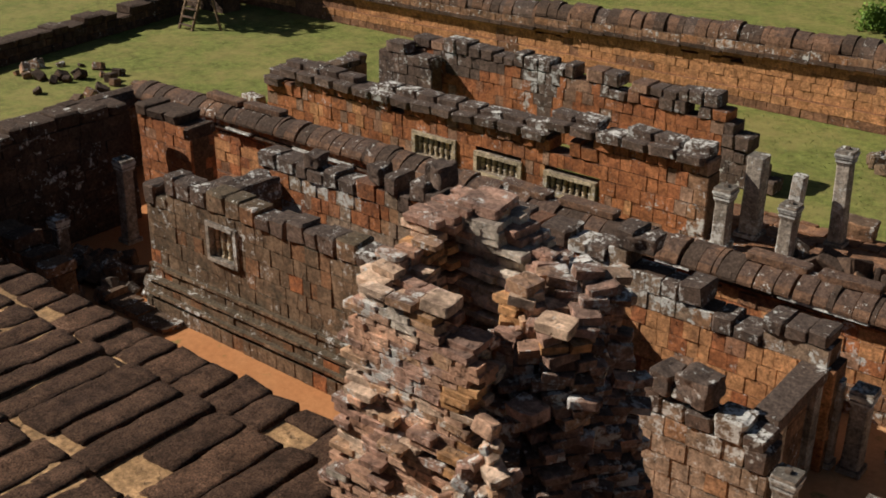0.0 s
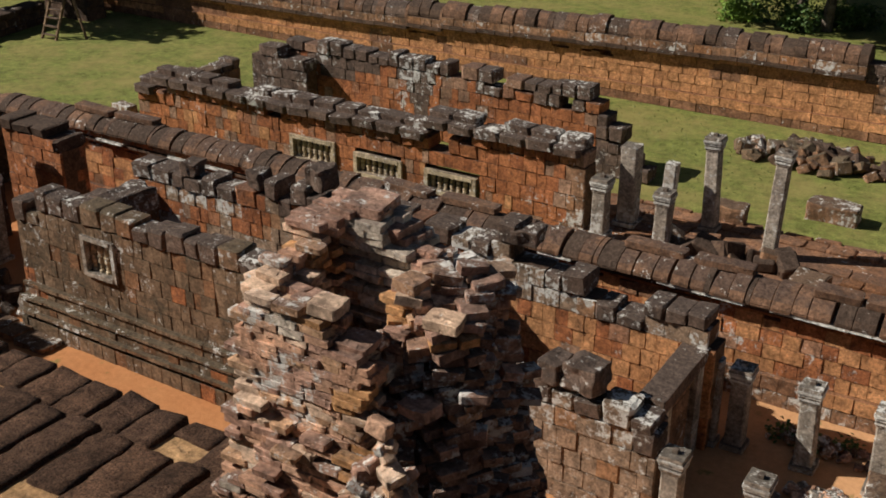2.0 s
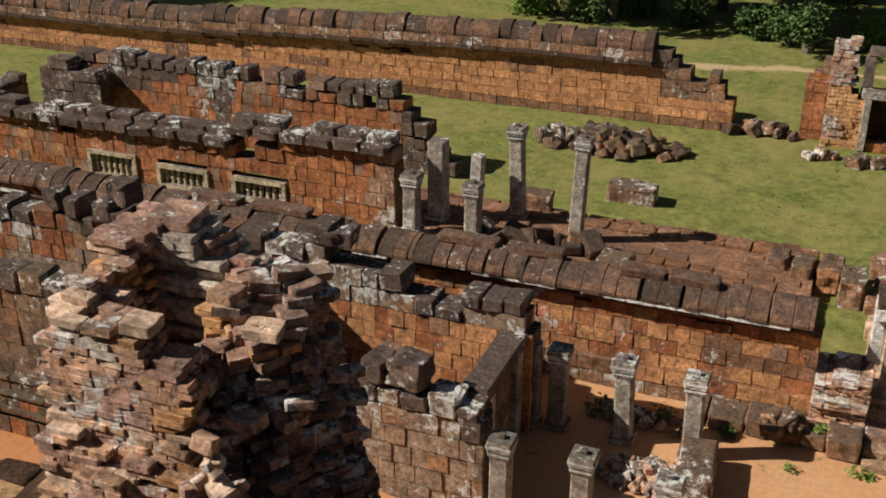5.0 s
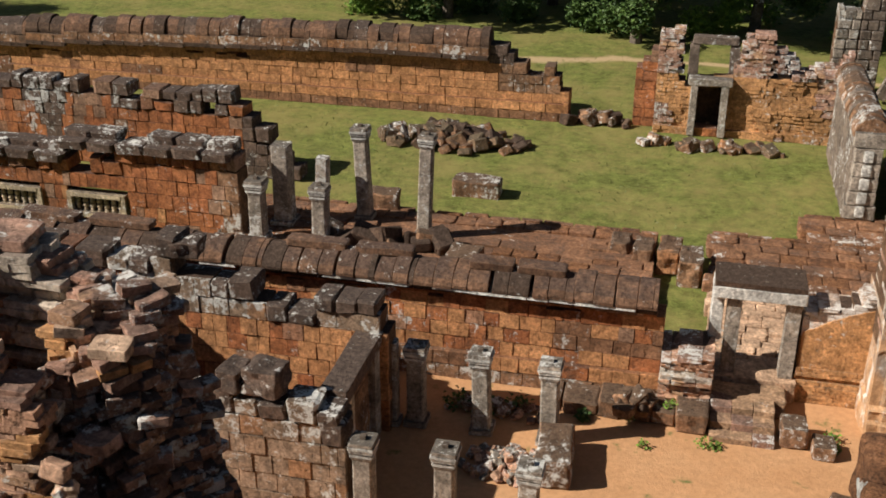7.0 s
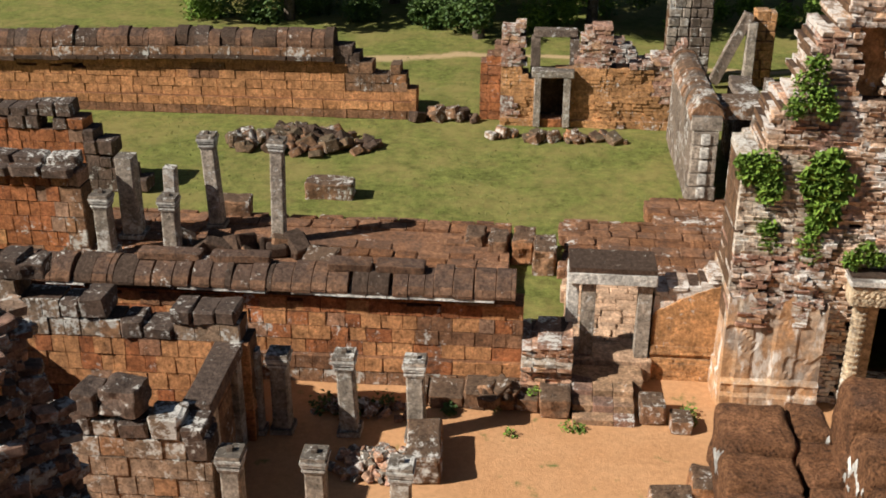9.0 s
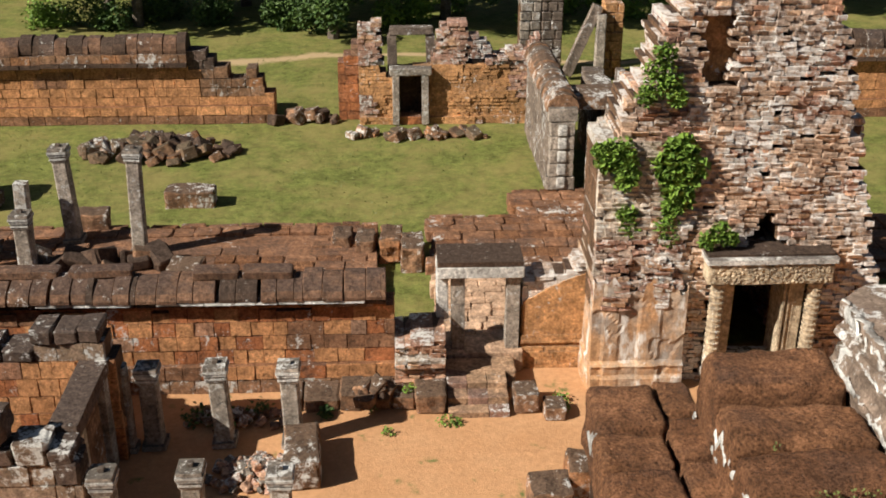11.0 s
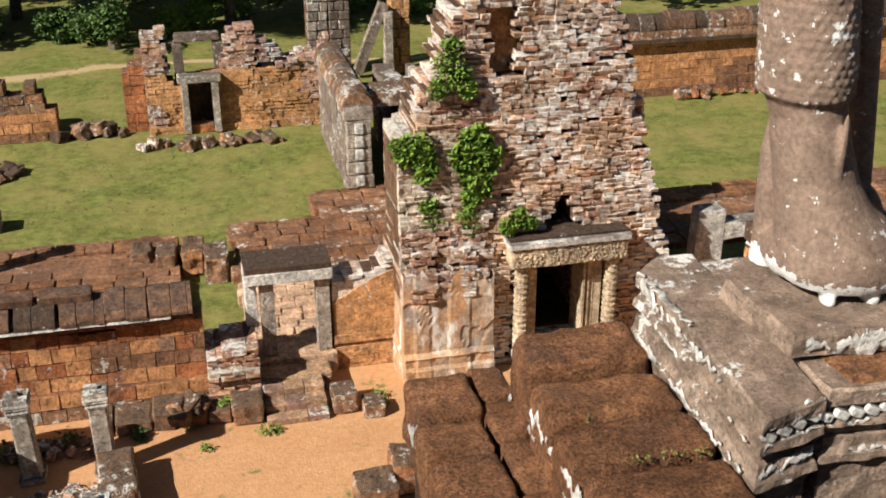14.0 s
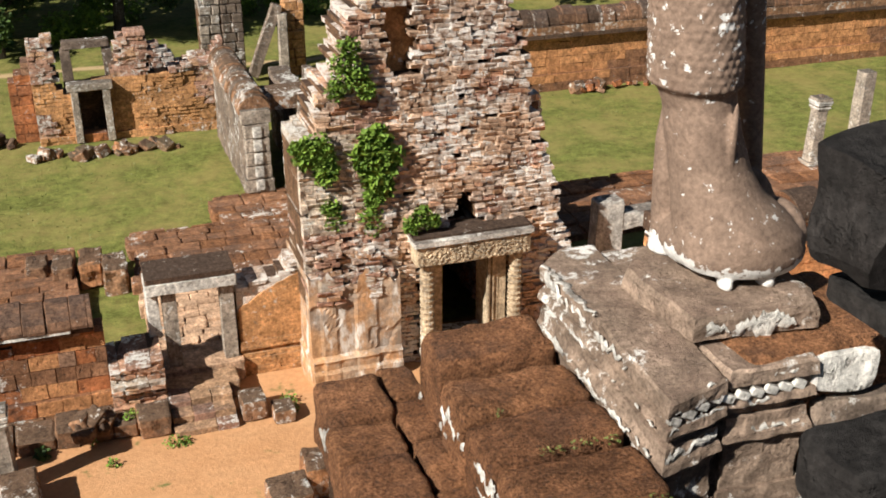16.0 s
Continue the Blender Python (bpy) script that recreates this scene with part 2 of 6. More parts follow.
class Pieces:
    """Blocks of one thing; the nearest to a spot of the plan become objects, the rest one joined part."""

    def __init__(self):
        self.items = []

    def add(self, m, mat, rough=False):
        self.items.append((m, mat, rng.randrange(6) + 6 * int(rough)))

    def emit(self, parent, name, spot=(0, 8, 6), most=300):
        self.items.sort(key=lambda i: (i[0].translation - Vector(spot)).length)
        for m, mat, k in self.items[:most]:
            ob = new(name, block_mesh(k, mat))
            ob.parent = parent
            ob.matrix_basis = m
        rest = self.items[most:]
        if rest:
            verts, faces, slots, mats = [], [], [], []
            for m, mat, k in rest:
                if mat not in mats:
                    mats.append(mat)
                co, fs = SHAPES[k]
                a = np.array(m)
                base = len(verts)
                verts.extend((co @ a[:3, :3].T + a[:3, 3]).tolist())
                faces.extend([[i + base for i in f] for f in fs])
                slots.extend([mats.index(mat)] * len(fs))
            me = bpy.data.meshes.new(name + "work")
            me.from_pydata(verts, [], faces)
            for mat in mats:
                me.materials.append(mat)
            me.polygons.foreach_set("material_index", slots)
            ob = tagged(new(name + "work", me), kind="stuff")
            ob.parent = parent


def boxes_mesh(name, boxes, mat):
    """One mesh of several boxes (x0, y0, z0, x1, y1, z1)."""
    verts, faces = [], []
    for x0, y0, z0, x1, y1, z1 in boxes:
        b = len(verts)
        verts += [(x, y, z) for z in (z0, z1) for y in (y0, y1) for x in (x0, x1)]
        faces += [[b + i for i in f] for f in ((0, 2, 3, 1), (4, 5, 7, 6), (0, 1, 5, 4), (2, 6, 7, 3), (0, 4, 6, 2), (1, 3, 7, 5))]
    me = bpy.data.meshes.new(name)
    me.from_pydata(verts, [], faces)
    me.materials.append(mat)
    return me


def mesh_object(name, bm, mat, parent=None, smooth=False, label=""):
    me = bpy.data.meshes.new(name)
    bm.normal_update()
    bm.to_mesh(me)
    bm.free()
    me.materials.append(mat)
    if smooth:
        me.polygons.foreach_set("use_smooth", [True] * len(me.polygons))
    ob = new(name, me)
    ob.parent = parent
    if label:
        ob["label"] = label
    return ob


def rock_bm(bm, centre, size, seed=0, turn=(0, 0, 0), bevel=0.09, rough=0.05, cuts=2):
    """Adds one worn squared stone to bm."""
    r = random.Random(seed)
    part = bmesh.new()
    bmesh.ops.create_cube(part, size=1.0)
    bmesh.ops.bevel(part, geom=part.edges[:], offset=bevel, segments=2, affect="EDGES", profile=0.6)
    if cuts:
        bmesh.ops.subdivide_edges(part, edges=[e for e in part.edges if e.calc_length() > 0.3], cuts=cuts, use_grid_fill=True)
    off = r.uniform(0, 50)
    m = pose(*centre, *turn)
    for v in part.verts:
        p = Vector((v.co.x * size[0], v.co.y * size[1], v.co.z * size[2]))
        d = rough * min(size)
        p += Vector((hump(p.x * 3 + off, p.y * 3, p.z * 3), hump(p.x * 3, p.y * 3 + off, p.z * 3), hump(p.x * 3, p.y * 3, p.z * 3 + off))) * d * 2
        v.co = m @ p
    tmp = bpy.data.meshes.new("tmp")
    part.to_mesh(tmp)
    part.free()
    bm.from_mesh(tmp)
    bpy.data.meshes.remove(tmp)


def worn_block(name, x0, x1, y0, y1, z0, z1, mat, parent, seed=0, radius=0.05, rough=0.012, turn=(0, 0, 0), cell=0.09):
    """A block with rounded edges and an uneven pitted top, as one mesh."""
    half = Vector(((x1 - x0) / 2, (y1 - y0) / 2, (z1 - z0) / 2))
    m = pose((x0 + x1) / 2, (y0 + y1) / 2, (z0 + z1) / 2, *turn)
    nx, ny, nz = [max(3, int(2 * h / cell)) for h in half]
    key, verts, faces = {}, [], []

    def vert(i, j, k):
        if (i, j, k) not in key:
            p = Vector((half.x * (2 * i / nx - 1), half.y * (2 * j / ny - 1), half.z * (2 * k / nz - 1)))
            q = Vector([max(-h + radius, min(h - radius, c)) for c, h in zip(p, half)])
            d = p - q
            if d.length > 1e-6:
                p = q + d.normalized() * radius
            for f, g in ((3.0, 1.3), (11.0, 1.0)):
                s = p * f + Vector((seed * 3.7, seed * 1.3, seed))
                p = p + Vector((hump(*s), hump(s.y, s.z, s.x), hump(s.z, s.x, s.y))) * rough * g
            key[i, j, k] = len(verts)
            verts.append(p)
        return key[i, j, k]

    for i in range(nx):
        for j in range(ny):
            faces.append([vert(i, j, nz), vert(i + 1, j, nz), vert(i + 1, j + 1, nz), vert(i, j + 1, nz)])
    for k in range(nz):
        for i in range(nx):
            faces.append([vert(i, 0, k), vert(i + 1, 0, k), vert(i + 1, 0, k + 1), vert(i, 0, k + 1)])
            faces.append([vert(i + 1, ny, k), vert(i, ny, k), vert(i, ny, k + 1), vert(i + 1, ny, k + 1)])
        for j in range(ny):
            faces.append([vert(0, j + 1, k), vert(0, j, k), vert(0, j, k + 1), vert(0, j + 1, k + 1)])
            faces.append([vert(nx, j, k), vert(nx, j + 1, k), vert(nx, j + 1, k + 1), vert(nx, j, k + 1)])
    me = bpy.data.meshes.new(name)
    me.from_pydata(verts, [], faces)
    me.materials.append(mat)
    me.polygons.foreach_set("use_smooth", [True] * len(me.polygons))
    ob = new(name, me)
    ob.parent = parent
    ob.matrix_basis = m
    return ob


def crust_strip(parent, a, b, across, out, width, seed, mat, gap=-0.1, name="lichen_crust"):
    """A ragged ridge of white crust from a to b, interrupted, lying on a face whose normal is out."""
    a, b, across, out = Vector(a), Vector(b), Vector(across), Vector(out)
    n = max(8, int((b - a).length / 0.016))
    bm = bmesh.new()
    last = None
    for i in range(n + 1):
        p = a.lerp(b, i / n)
        w = width * (hump(i * 0.07, seed) - gap) * 1.2 + width * 0.7 * hump(i * 0.3, seed, 4) + width * 0.3 * hump(i * 1.9, seed, 6)
        if w < width * 0.12:
            last = None
            continue
        c = p + across * width * 0.5 * (hump(i * 0.3, seed, 9) + hump(i * 1.3, seed, 5))
        row = [bm.verts.new(c - across * w * 0.5 - out * 0.004), bm.verts.new(c - across * w * 0.2 + out * 0.006), bm.verts.new(c + across * w * 0.25 + out * 0.006), bm.verts.new(c + across * w * 0.5 - out * 0.004)]
        if last:
            for k in range(3):
                bm.faces.new((last[k], last[k + 1], row[k + 1], row[k]))
        last = row
    return tagged(mesh_object(name, bm, mat, parent, smooth=True, label="white lichen crust"), kind="stuff")


def rock(name, centre, size, mat, parent=None, **kw):
    bm = bmesh.new()
    rock_bm(bm, centre, size, **kw)
    return mesh_object(name, bm, mat, parent)


def profile(points, wobble=0.0, seed=0.0):
    """A height along a wall from (s, z) points."""
    xs, zs = [p[0] for p in points], [p[1] for p in points]
    return lambda s: float(np.interp(s, xs, zs)) + wobble * hump(s * 1.3, seed)


def wall(name, label, a, b, thick, height, mat, course=0.38, length=0.5, base=0.0, holes=(), cap=None, cap_courses=1, mask=None, off=None,
         jitter=0.015, rough=False, spot=None, piece="block", most=200, parent=None, kind="structure", category="wall", loss=0.0, odd=None):
    """A wall of coursed blocks from a to b (plan), its near face on that line and its thickness to the left of the way.
    holes: (s0, s1, z0, z1). mask(s, z): whether there is stone. off(s, z): how far the face stands forward. odd(s, z): another material or None."""
    a, b = Vector((*a, 0)), Vector((*b, 0))
    run = (b - a).length
    u = (b - a) / run
    n = Vector((-u.y, u.x, 0))
    turn = math.atan2(u.y, u.x)
    rot = Matrix.Rotation(turn, 4, "Z")
    top = max(height(s) for s in np.linspace(0, run, 60))
    pieces, core = Pieces(), []
    rows = int((top - base) / course + 0.99)
    for k in range(rows):
        z0 = base + k * course
        zm = z0 + course / 2
        cuts = [(h[0], h[1]) for h in holes if h[2] < zm < h[3]]
        spans, s = [], 0.0
        for h0, h1 in sorted(cuts):
            if h0 > s:
                spans.append((s, h0))
            s = max(s, h1)
        if s < run:
            spans.append((s, run))
        for s0, s1 in spans:
            s = s0
            first = True
            while s < s1 - 0.02:
                w = length * rng.uniform(0.65, 1.35) * (rng.uniform(0.4, 1) if first else 1)
                first = False
                if s + w > s1 - length * 0.35:
                    w = s1 - s
                if cap and height(s + w / 2) < zm + course * cap_courses:
                    w = min(w * 1.5, s1 - s)
                m = s + w / 2
                if height(m) >= zm and (mask is None or mask(m, zm)) and rng.random() >= loss:
                    near_top = height(m) < zm + course * cap_courses
                    if near_top and cap and rng.random() < 0.06:
                        s += w
                        continue
                    other = odd(m, zm) if odd else None
                    jit = jitter * (0.2 if other in (SKIN, PLASTER, BRICK_ORANGE) else 1.0)
                    f = (off(m, zm) if off else 0.0) + rng.uniform(-1, 1) * jit
                    d = thick + (0.08 if near_top and cap else 0.0) + rng.uniform(0, jitter)
                    ch = course * (rng.uniform(0.7, 1.3) if near_top else 1.0)
                    c = a + u * m + n * (thick / 2 - f) + Vector((0, 0, z0 + ch / 2))
                    lean = pose(0, 0, 0, rng.gauss(0, 0.7), rng.gauss(0, 0.7), rng.gauss(0, 0.8)) if jit > 0.01 else Matrix()
                    mm = cap if (cap and near_top and rng.random() < 0.72) else (other or mat)
                    pieces.add(Matrix.Translation(c) @ rot @ lean @ Matrix.Diagonal((w * 0.996, d, ch * 0.996, 1)), mm, rough or bool(near_top and cap))
                    if not near_top:
                        core.append((s - 0.005, max(0.06, 0.07 - f), z0 - 0.005, s + w + 0.005, thick - 0.07 - min(f, 0), z0 + course))
                s += w
    merged = []
    for c in core:
        m = merged[-1] if merged else None
        if m and abs(m[2] - c[2]) < 1e-6 and abs(m[3] - c[0]) < 0.02:
            merged[-1] = (m[0], max(m[1], c[1]), m[2], c[3], min(m[4], c[4]), m[5])
        else:
            merged.append(c)
    core = merged
    if not core:
        core.append((0, 0.1, base, run, thick - 0.1, base + 0.1))
    ob = new(name, boxes_mesh(name, core, CORE))
    for v in ob.data.vertices:
        v.co = a + u * v.co.x + n * v.co.y + Vector((0, 0, v.co.z))
    if parent:
        ob.parent = parent
        ob.matrix_parent_inverse = Matrix.Translation(-parent.location)
        ob["label"] = label
    else:
        tagged(ob, label, category, kind=kind)
    pieces.emit(ob, piece, spot or tuple((a + b) / 2), most)
    return ob


def building(name, label, category, x, y, z=0.0):
    """The Empty that carries the walls of one ruin."""
    ob = tagged(new(name), label, category)
    ob.location = (x, y, z)
    return ob


def under(ob, parent):
    """Makes ob, which is built in world places, a part of parent."""
    ob.parent = parent
    ob.matrix_parent_inverse = Matrix.Translation(-parent.location)
    for key in ("category", "kind", "group"):
        if key in ob:
            del ob[key]
    return ob

# ---- ground and pyramid ----
bm = bmesh.new()
bmesh.ops.create_grid(bm, x_segments=150, y_segments=150, size=75.0)
for v in bm.verts:
    v.co.y += 20
    v.co.z = 0.05 * hump(v.co.x * 0.35, v.co.y * 0.35) + 0.02 * hump(v.co.x * 1.1, v.co.y * 1.1, 4)
rim = [e for e in bm.edges if e.is_boundary]
far = bmesh.ops.extrude_edge_only(bm, edges=rim)
for v in far["geom"]:
    if isinstance(v, bmesh.types.BMVert):
        v.co = Vector((v.co.x * 30, (v.co.y - 20) * 30 + 20, 0.0))
tagged(mesh_object("ground", bm, GROUND), "red earth court and worn grass lawn", "ground", kind="structure")

body = [(-70, -70, -0.5, 70, 4.2, 7.6), (-70, -70, 7.6, 70, 1.6, 9.4), (-40, -60, 9.4, 40, 1.0, 12.0), (-30, -60, 12.0, 0.9, 0.9, 13.3), (1.16, 1.0, -0.5, 2.6, 5.5, 10.98), (2.6, 1.0, -0.5, 6.5, 5.2, 11.0)]
tagged(new("pyramid", boxes_mesh("pyramid", body, LAT_STEP)), "dark laterite body of the stepped temple pyramid", "pyramid", kind="structure")


def tier_steps():
    """Courses of long dark blocks that step down from the terrace to its edge."""
    ob = tagged(new("terrace_edge", boxes_mesh("terrace_edge", [(-26, 1.0, 7.2, -2.5, 6.85, 8.37), (-26, 1.0, 8.3, -2.5, 6.1, 8.51), (-26, 1.0, 8.4, -2.5, 4.55, 8.61), (-26, 1.0, 8.5, -2.5, 3.0, 8.71)], SANDY)), "terrace edge of pitted dark laterite blocks with sand in the joints", "terrace", kind="structure")
    k = 0
    for row, (y1, z, d) in enumerate([(6.95, 8.42, 0.74), (6.2, 8.56, 1.52), (4.65, 8.66, 1.52), (3.1, 8.76, 1.5)]):
        x = -22.0 + 0.2 * row
        while x < -3.0:
            w = rng.uniform(0.38, 0.58)
            short = rng.uniform(0.0, 0.12) + (rng.uniform(0.1, 0.4) if rng.random() < 0.25 else 0.0)
            top = z + rng.uniform(-0.035, 0.03)
            k += 1
            worn_block("block", x + rng.uniform(0.004, 0.035), x + w - rng.uniform(0.004, 0.04), y1 - d + short, y1 + rng.uniform(-0.06, 0.03), top - 0.45, top, LAT_STEP, ob, k, 0.03, 0.02, (rng.gauss(0, 0.7), rng.gauss(0, 1.2), rng.gauss(0, 1.3)), 0.1)
            x += w


tier_steps()

# ---- coping stones ----
SECTIONS = {}


def coping_mesh(kind, mat):
    """A unit length of coping: 'round' leans up from an eave to a ridge, 'ridge' is symmetric."""
    if (kind, mat.name) not in SECTIONS:
        if kind == "round":
            pts = [(0, 0), (0, 0.10), (0.10, 0.27), (0.30, 0.43), (0.55, 0.53), (0.80, 0.55), (1.0, 0.48), (1.0, 0.0)]
        else:
            pts = [(0, 0), (0, 0.12), (0.08, 0.36), (0.26, 0.56), (0.5, 0.62), (0.74, 0.56), (0.92, 0.36), (1, 0.12), (1, 0)]
        bm = bmesh.new()
        ends = [[bm.verts.new((x, y, z)) for y, z in pts] for x in (-0.497, 0.497)]
        n = len(pts)
        for i in range(n):
            j = (i + 1) % n
            bm.faces.new((ends[0][j], ends[0][i], ends[1][i], ends[1][j]))
        bm.faces.new(ends[0])
        bm.faces.new(ends[1][::-1])
        bmesh.ops.bevel(bm, geom=[e for e in bm.edges if abs(e.verts[0].co.x - e.verts[1].co.x) < 0.01], offset=0.03, segments=1, affect="EDGES")
        bm.normal_update()
        me = bpy.data.meshes.new("coping_stone")
        bm.to_mesh(me)
        bm.free()
        me.materials.append(mat)
        SECTIONS[kind, mat.name] = me
    return SECTIONS[kind, mat.name]


def coping(parent, kind, a, b, z, depth, rise, mats, step=0.55, drop=lambda s: False, jitter=0.02, sag=0.0):
    """A row of coping stones along a wall top, a to b, each its own object."""
    a, b = Vector((*a, 0)), Vector((*b, 0))
    run, u = (b - a).length, (b - a).normalized()
    turn = math.atan2(u.y, u.x)
    s = 0.0
    while s < run - 0.1:
        w = min(step * rng.uniform(0.8, 1.2), run - s)
        if not drop(s + w / 2):
            ob = new("coping_stone", coping_mesh(kind, rng.choice(mats)))
            ob.parent = parent
            c = a + u * (s + w / 2) + Vector((0, 0, z + rng.uniform(-1, 1) * jitter + sag * hump(s * 0.25, z)))
            ob.matrix_basis = Matrix.Translation(c) @ Matrix.Rotation(turn + rng.gauss(0, 0.008), 4, "Z") @ pose(0, rng.uniform(-1, 1) * jitter, 0, rng.gauss(0, 1.2), 0, 0) @ Matrix.Diagonal((w, depth * rng.uniform(0.95, 1.05), rise / 0.55 * rng.uniform(0.92, 1.08), 1))
        s += w


def ledge(parent, a, b, z, h, thick, out, mat, step=0.9, name="cornice_stone", drop=lambda s: False):
    """A projecting course of long thin stones."""
    a, b = Vector((*a, 0)), Vector((*b, 0))
    run, u = (b - a).length, (b - a).normalized()
    n = Vector((-u.y, u.x, 0))
    rot = Matrix.Rotation(math.atan2(u.y, u.x), 4, "Z")
    s = 0.0
    while s < run - 0.05:
        w = min(step * rng.uniform(0.7, 1.3), run - s)
        if not drop(s + w / 2):
            ob = new(name, block_mesh(rng.randrange(6), mat))
            ob.parent = parent
            ob.matrix_basis = Matrix.Translation(a + u * (s + w / 2) + n * (thick / 2 - out / 2 + rng.uniform(-1, 1) * 0.012) + Vector((0, 0, z + h / 2))) @ rot @ Matrix.Diagonal((w * 0.99, thick + out, h, 1))
        s += w


# ---- outer enclosure wall ----
def enclosure(name, x0, x1, height, label, spot=(0, 45, 2), sink=lambda x: 0.0, cope=99.0):
    low = lambda s: sink(x0 + s)
    w = wall(name, label, (x0, 45.4), (x1, 45.4), 0.9, lambda s: height(s) + low(s), LAT_ORANGE, 0.39, 0.58, 0.0, spot=spot, off=lambda s, z: 0.16 if z < 0.7 else 0.0, odd=lambda s, z: LAT_CAP if z > 2.36 else PAVE if z < 0.36 or hump(s * 0.4, z * 0.5) > 0.42 else LAT_BROWN if x0 + s > -8.0 and x0 < 0 and z > 1.2 else None)
    step = 2.0
    for k in range(int((x1 - x0) / step)):
        a, b = x0 + k * step, x0 + (k + 1) * step
        if height((a + b) / 2 - x0) < 2.3 or b > cope:
            continue
        d = low((a + b) / 2 - x0)
        ledge(w, (a, 45.4), (b, 45.4), 2.3 + d, 0.2, 0.9, 0.12, LAT_ORANGE, 1.0)
        ledge(w, (a, 45.4), (b, 45.4), 2.5 + d, 0.17, 0.9, 0.28, LAT_DARK, 1.0)
        ledge(w, (a, 45.4), (b, 45.4), 2.67 + d, 0.36, 0.9, 0.22, LAT_BROWN, 0.7)
        coping(w, "ridge", (a, 45.25), (b, 45.25), 3.03 + d, 1.2, 0.62, (LAT_ROOF, LAT_DARK, LAT_ROOF, LAT_CAP), 0.6, jitter=0.06)
    return w


enclosure("wall_north_west", -60.6, -5.1, profile([(0, 2.34), (51.9, 2.34), (52.0, 3.4), (52.5, 3.25), (52.6, 2.9), (53.2, 2.75), (53.3, 2.45), (53.8, 2.2), (54.3, 2.0), (54.4, 2.4), (55.0, 2.3), (55.1, 1.1), (55.5, 0.6)]), "long orange laterite enclosure wall with a dark rounded coping, broken off", spot=(-12, 45, 2), sink=lambda x: float(np.interp(x, [-60, -36, -31, -28, -20, -14], [-0.9, -0.9, -0.8, -0.5, -0.2, 0])), cope=-8.5)
enclosure("wall_north_east", 11.5, 45.5, profile([(0, 2.34), (60, 2.34)]), "orange laterite enclosure wall with a dark rounded coping", spot=(24, 45, 2))

# ---- inner gallery wall ----
GALLERY_TOP = 2.36
gw = wall("wall_gallery", "orange laterite gallery wall with a curved dark coping and a white crusted eave", (-34.4, 24.0), (-0.1, 24.0), 0.7, profile([(0, 2.36), (34, 2.36), (34.3, 2.0)]), LAT_ORANGE, 0.39, 0.5, 0.0,
          spot=(-5, 24, 1), off=lambda s, z: 0.14 if z < 0.68 else 0.0, odd=lambda s, z: LAT_BROWN if z < 0.5 else PAVE if hump(s * 0.5, z) > 0.4 else (LAT_RED if hump(s * 1.3, z * 1.6, 5) > 0.0 else None))
ledge(gw, (-34.4, 24.0), (-0.3, 24.0), 2.36, 0.10, 0.7, 0.07, LAT_RED, 1.1)
ledge(gw, (-34.4, 24.0), (-0.3, 24.0), 2.46, 0.09, 0.7, 0.14, LAT_DARK, 1.1)
ledge(gw, (-34.4, 24.0), (-0.2, 24.0), 2.55, 0.07, 0.7, 0.26, LINTEL_WHITE, 0.7, drop=lambda s: hump(s * 0.9, 2.2) > 0.1)
rise = lambda x: float(np.interp(x, [-34, -29, -23, -17, -12, 0], [0.1, 0.22, 0.25, 0.05, 0.02, 0.0]))
for k in range(34):
    x = -34.3 + k
    coping(gw, "round", (x, 23.72), (x + 1.0, 23.72), 2.62 + rise(x), 0.95, 0.46, (LAT_ROOF, LAT_ROOF, LAT_ROOF, LAT_DARK), 0.46)
    if rise(x) > 0.08:
        ledge(gw, (x, 24.0), (x + 1.0, 24.0), 2.61, rise(x), 0.7, 0.14, LAT_RED, 0.6)
for x, y, l in ((-9.0, 24.75, 1.6), (-7.2, 24.75, 1.5), (-14.5, 24.7, 1.8), (-16.6, 24.7, 1.7), (-27.5, 24.7, 1.8), (-29.5, 24.7, 1.8), (-4.4, 24.6, 1.1), (-3.15, 24.6, 1.2)):
    tagged(rock("fallen_ridge_stone", (x, y - 0.25, 3.15 + rise(x)), (l, 0.46, 0.2), LAT_ROOF, seed=int(-x * 7), turn=(rng.uniform(-4, 4), 0, rng.uniform(-4, 4))), "dark laterite ridge stone lying on the gallery coping", "stone", "ridge stones on the coping")

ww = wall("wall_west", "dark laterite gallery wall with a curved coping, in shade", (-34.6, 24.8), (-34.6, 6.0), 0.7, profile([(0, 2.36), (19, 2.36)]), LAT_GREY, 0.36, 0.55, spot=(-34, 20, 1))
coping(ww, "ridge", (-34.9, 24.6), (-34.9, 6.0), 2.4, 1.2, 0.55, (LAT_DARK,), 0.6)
# black stone paints the corner's shade; tall unseen end added to cast it
wall("wall_west_inner", "inner wall of the west gallery, shade in its black stone, tall end added for shadow", (-29.8, 4.0), (-29.8, 20.6), 0.9, profile([(0, 6.8), (9.3, 6.6), (10.2, 4.3), (16.6, 4.0)], 0.25, 3), LAT_DARK, 0.38, 0.55, cap=LAT_DARK, spot=(-30, 18, 1))
wall("wall_north_return", "short brown laterite wall with a dark top in the gallery corner", (-30.4, 21.3), (-27.7, 21.3), 1.0, profile([(0, 3.8), (2.0, 3.75), (2.7, 3.5)]), LAT_RED, 0.38, 0.5, cap=LAT_DARK)

